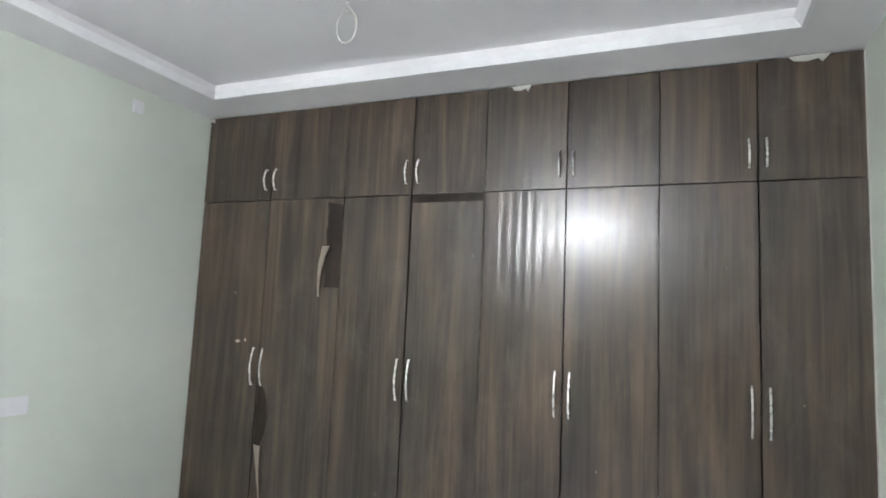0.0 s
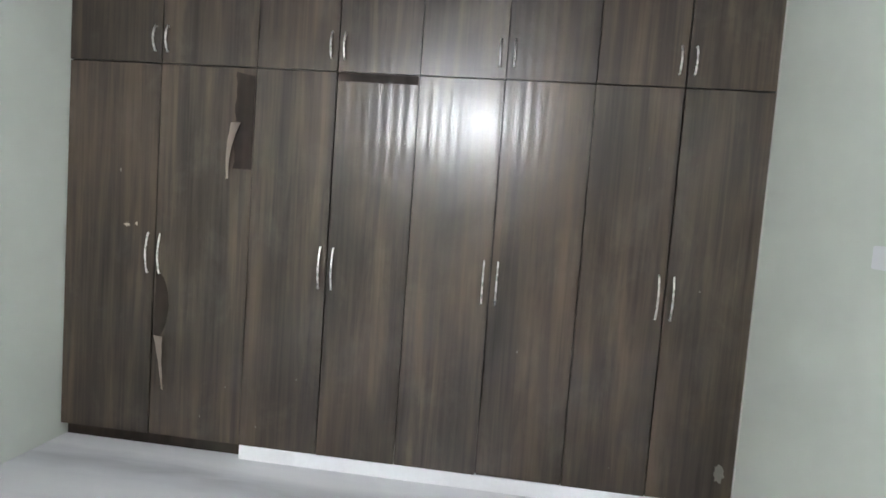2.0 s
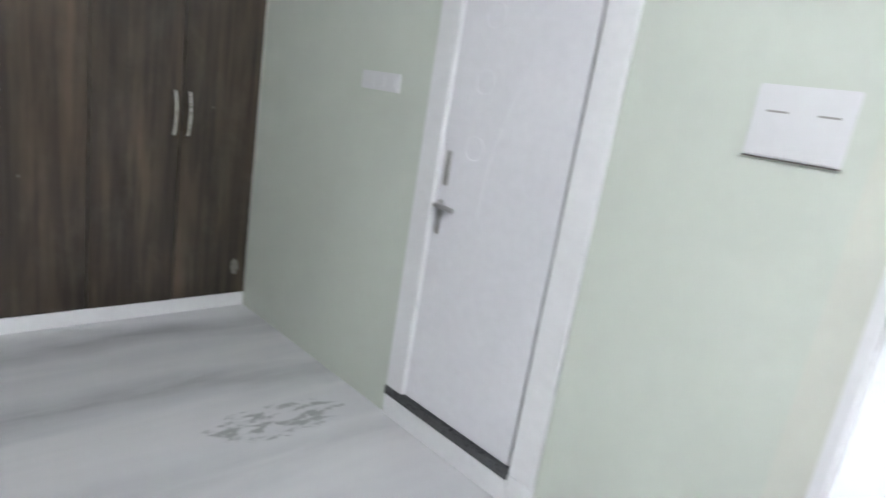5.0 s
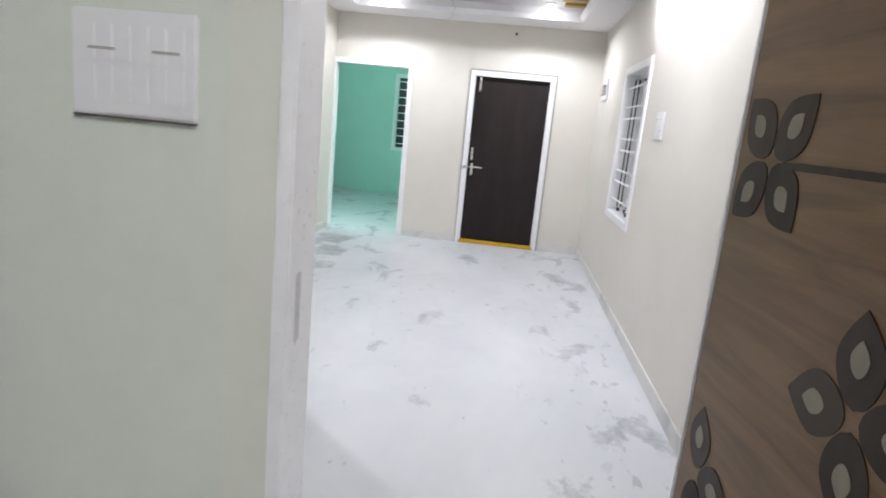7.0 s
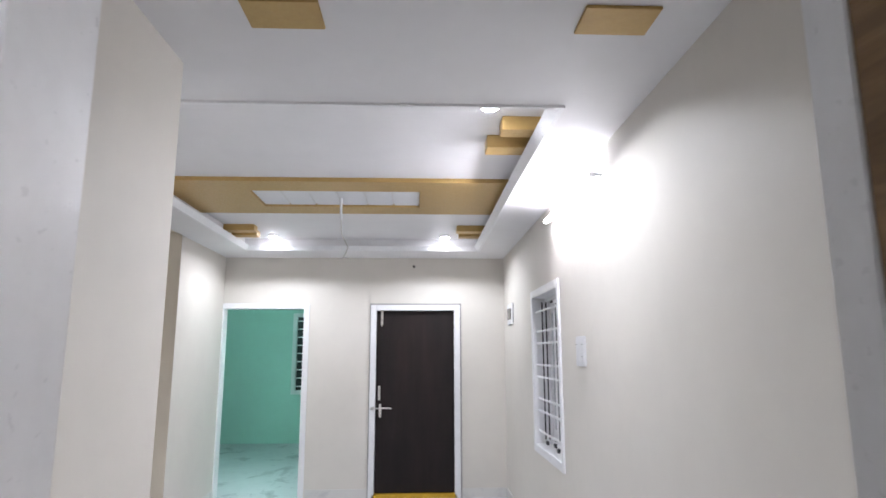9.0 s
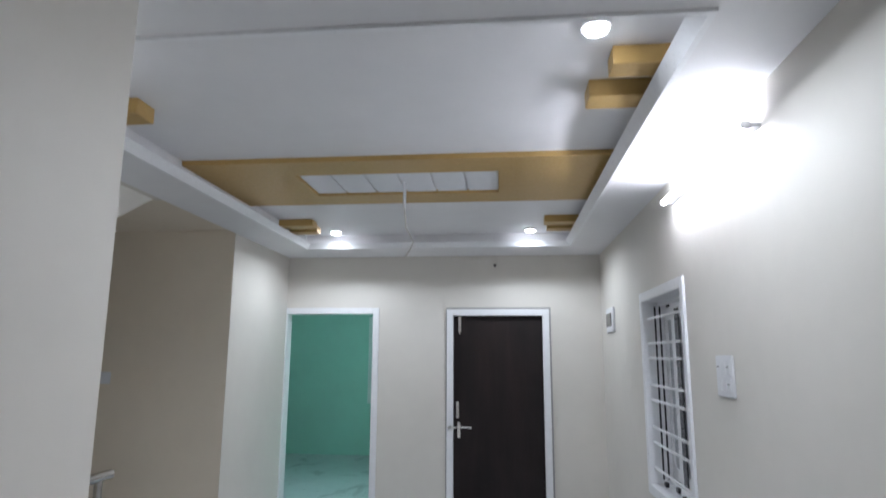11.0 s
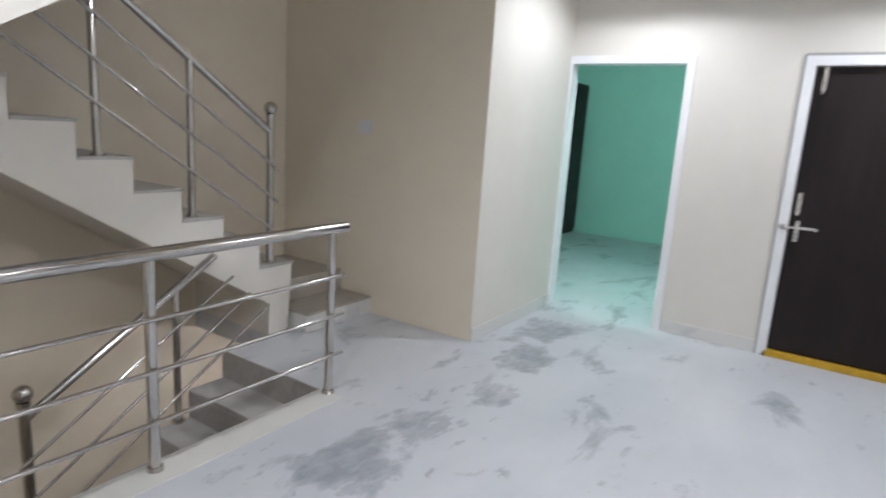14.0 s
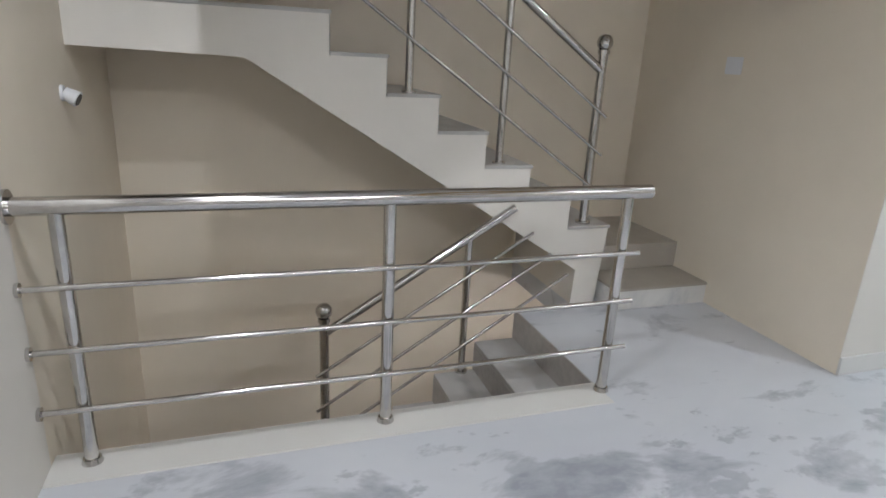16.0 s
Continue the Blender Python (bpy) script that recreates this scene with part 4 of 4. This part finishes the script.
outline += [(WELL_S, noses[-1][1]), (WELL_S, 1.415), (4.056, 1.398), (5.955, 0.226), (5.946, 0.0)]
bm = bmesh.new()
prism(bm, outline, lambda u, v, d: (FACE - d, u, v), -WELL_W + FACE)
part("flight", bm, CREAM, flight, "cream painted concrete flight")
for k, (y, z) in enumerate(noses):
    back = y - RUN if k < len(noses) - 1 else WELL_S
    part("tread", boxed((WELL_W, FACE + 0.008, back + 0.002, y + 0.012, z, z + 0.018), bevel=0.004), TREAD, flight, "grey marble tread")
    if k:
        part("riser", boxed((WELL_W, FACE - 0.01, y, y + 0.006, z - RISE + 0.018, z)), STEP_GREY, flight, "grey marble riser")
part("riser", boxed((WELL_W, FACE - 0.01, 6.15, 6.156, 0.31, 0.49)), STEP_GREY, flight, "grey marble riser")
part("riser", boxed((WELL_W, -2.67, 6.156, WELL_N, 0.0, 0.124), bevel=0.002), SKIRTING, flight, "white marble bottom riser")
# these two steps carry their shade in the marble's colour
part("tread", boxed((WELL_W, -2.662, 6.156, WELL_N, 0.124, 0.14), bevel=0.004), SHADED_TREAD, flight, "wide grey-beige bottom tread")
part("tread", boxed((WELL_W, -3.0, 6.156, WELL_N, 0.1401, 0.312), bevel=0.004), SHADED_TREAD, flight, "grey-beige marble second step")

down = tagged(thing("staircase", "marble stairs going down beside the railing", "stairs"), kind="structure")
for k in range(1, 9):
    y1 = 5.565 - (k - 1) * 0.25
    z = -RISE * k
    part("tread", boxed((FACE + 0.02, EDGE, y1 - 0.25 - 0.01, y1, z - 0.03, z), bevel=0.003), TREAD, down, "pale grey marble tread")
    part("riser", boxed((FACE + 0.02, EDGE, y1 - 0.010, y1 - 0.002, z + 0.001, z + RISE - 0.031 * (k > 1))), STEP_GREY, down, "grey marble riser")
    part("step_core", boxed((FACE + 0.02, EDGE, y1 - 0.25, y1 + 0.0, z - 0.25, z - 0.031)), CREAM, down)

# upper return flight seen from below
upper = tagged(thing("staircase", "cream underside of the upper stair flight", "stairs"), kind="structure")
edge_z = lambda y: 2.33 + 0.60 * (y - 5.05)
bm = bmesh.new()
prism(bm, [(3.90, edge_z(3.90)), (5.73, 2.74), (5.73, 3.1), (5.5, 3.1), (3.90, edge_z(3.90) + 0.38)], lambda u, v, d: (HALL_W - 0.051 - d, u, v), 1.003)
part("soffit", bm, CREAM, upper, "cream painted sloping flight")
part("landing", boxed((WELL_W, HALL_W - 0.001, 5.73, WELL_N, 2.74, 3.1)), BEIGE, upper, "cream underside of the upper landing")

# ---------------------------------------------------------------- steel railings
RX = -1.862


rail = thing("railing", "polished stainless steel railing along the stair opening", "railing")
bm = bmesh.new()
rod(bm, (RX, WELL_S + 0.004, 0.945), (RX, 5.665, 0.945), 0.030, 28)
part("handrail", bm, STEEL, rail, "thick shiny handrail", True)
bm = bmesh.new()
rod(bm, (RX, WELL_S, 0.945), (RX, WELL_S + 0.012, 0.945), 0.055, 24)
part("wall_flange", bm, STEEL, rail, "", True)
for z in (0.683, 0.460, 0.235):
    bm = bmesh.new()
    rod(bm, (RX + 0.03, WELL_S + 0.004, z), (RX + 0.03, 5.63, z), 0.0105, 16)
    part("crossbar", bm, STEEL, rail, "", True)
    bm = bmesh.new()
    rod(bm, (RX + 0.03, WELL_S, z), (RX + 0.03, WELL_S + 0.012, z), 0.024, 20)
    part("wall_flange", bm, STEEL, rail, "", True)
for y in (3.462, 4.533, 5.56):
    bm = bmesh.new()
    rod(bm, (RX, y, 0.004), (RX, y, 0.925), 0.0235, 22)
    part("post", bm, STEEL, rail, "", True)
    bm = bmesh.new()
    rod(bm, (RX, y, 0.004), (RX, y, 0.022), 0.036, 24, 0.030)
    part("post_base", bm, STEEL, rail, "", True)


def stair_rail(label, x, newel_y, newel_base, ball_z, posts, y_end, slope, drop, gap, end_y=None):
    """A sloped railing: newel with a ball, posts, top rail and three bars. slope: rise per metre along y."""
    ob = thing("railing", label, "railing")
    top = ball_z - drop
    z_at = lambda y, off=0.0: top + off + (y - newel_y) * slope
    bm = bmesh.new()
    rod(bm, (x, newel_y, newel_base), (x, newel_y, ball_z - 0.045), 0.0265, 24)
    part("newel_post", bm, STEEL, ob, "", True)
    bm = bmesh.new()
    rod(bm, (x, newel_y, ball_z - 0.062), (x, newel_y, ball_z - 0.04), 0.034, 24)
    ball(bm, (x, newel_y, ball_z), 0.046)
    part("newel_ball", bm, STEEL, ob, "steel ball finial", True)
    bm = bmesh.new()
    rod(bm, (x, newel_y, newel_base), (x, newel_y, newel_base + 0.014), 0.046, 24)
    part("post_base", bm, STEEL, ob, "", True)
    bm = bmesh.new()
    sweep(bm, [(x, newel_y, z_at(newel_y)), (x, y_end, z_at(y_end))], 0.024, 20)
    part("handrail", bm, STEEL, ob, "", True)
    for k in range(3):
        off = -gap * (k + 1)
        far = y_end if end_y is None else end_y + 0.13 * k
        bm = bmesh.new()
        near = newel_y + (0.05 if slope < 0 else -0.05)
        rod(bm, (x + 0.03, near, z_at(near, off)), (x + 0.03, far, z_at(far, off)), 0.0095, 14)
        part("crossbar", bm, STEEL, ob, "", True)
    for y, base in posts:
        bm = bmesh.new()
        rod(bm, (x, y, base), (x, y, z_at(y)), 0.0215, 20)
        part("post", bm, STEEL, ob, "", True)
        bm = bmesh.new()
        rod(bm, (x, y, base), (x, y, base + 0.012), 0.038, 20)
        part("post_base", bm, STEEL, ob, "", True)
    return ob


stair_rail("stainless steel railing up the stairs with a ball newel", -2.90, 6.01, 0.508, 1.567, [(5.413, 0.881), (4.87, 1.256)], 4.35, -0.68, 0.155, 0.222)
stair_rail("stainless steel railing down the stairs with a ball newel", -2.80, 4.405, -0.935, 0.098, [(5.225, -0.374)], 5.495, 0.625, 0.135, 0.218, 5.61)
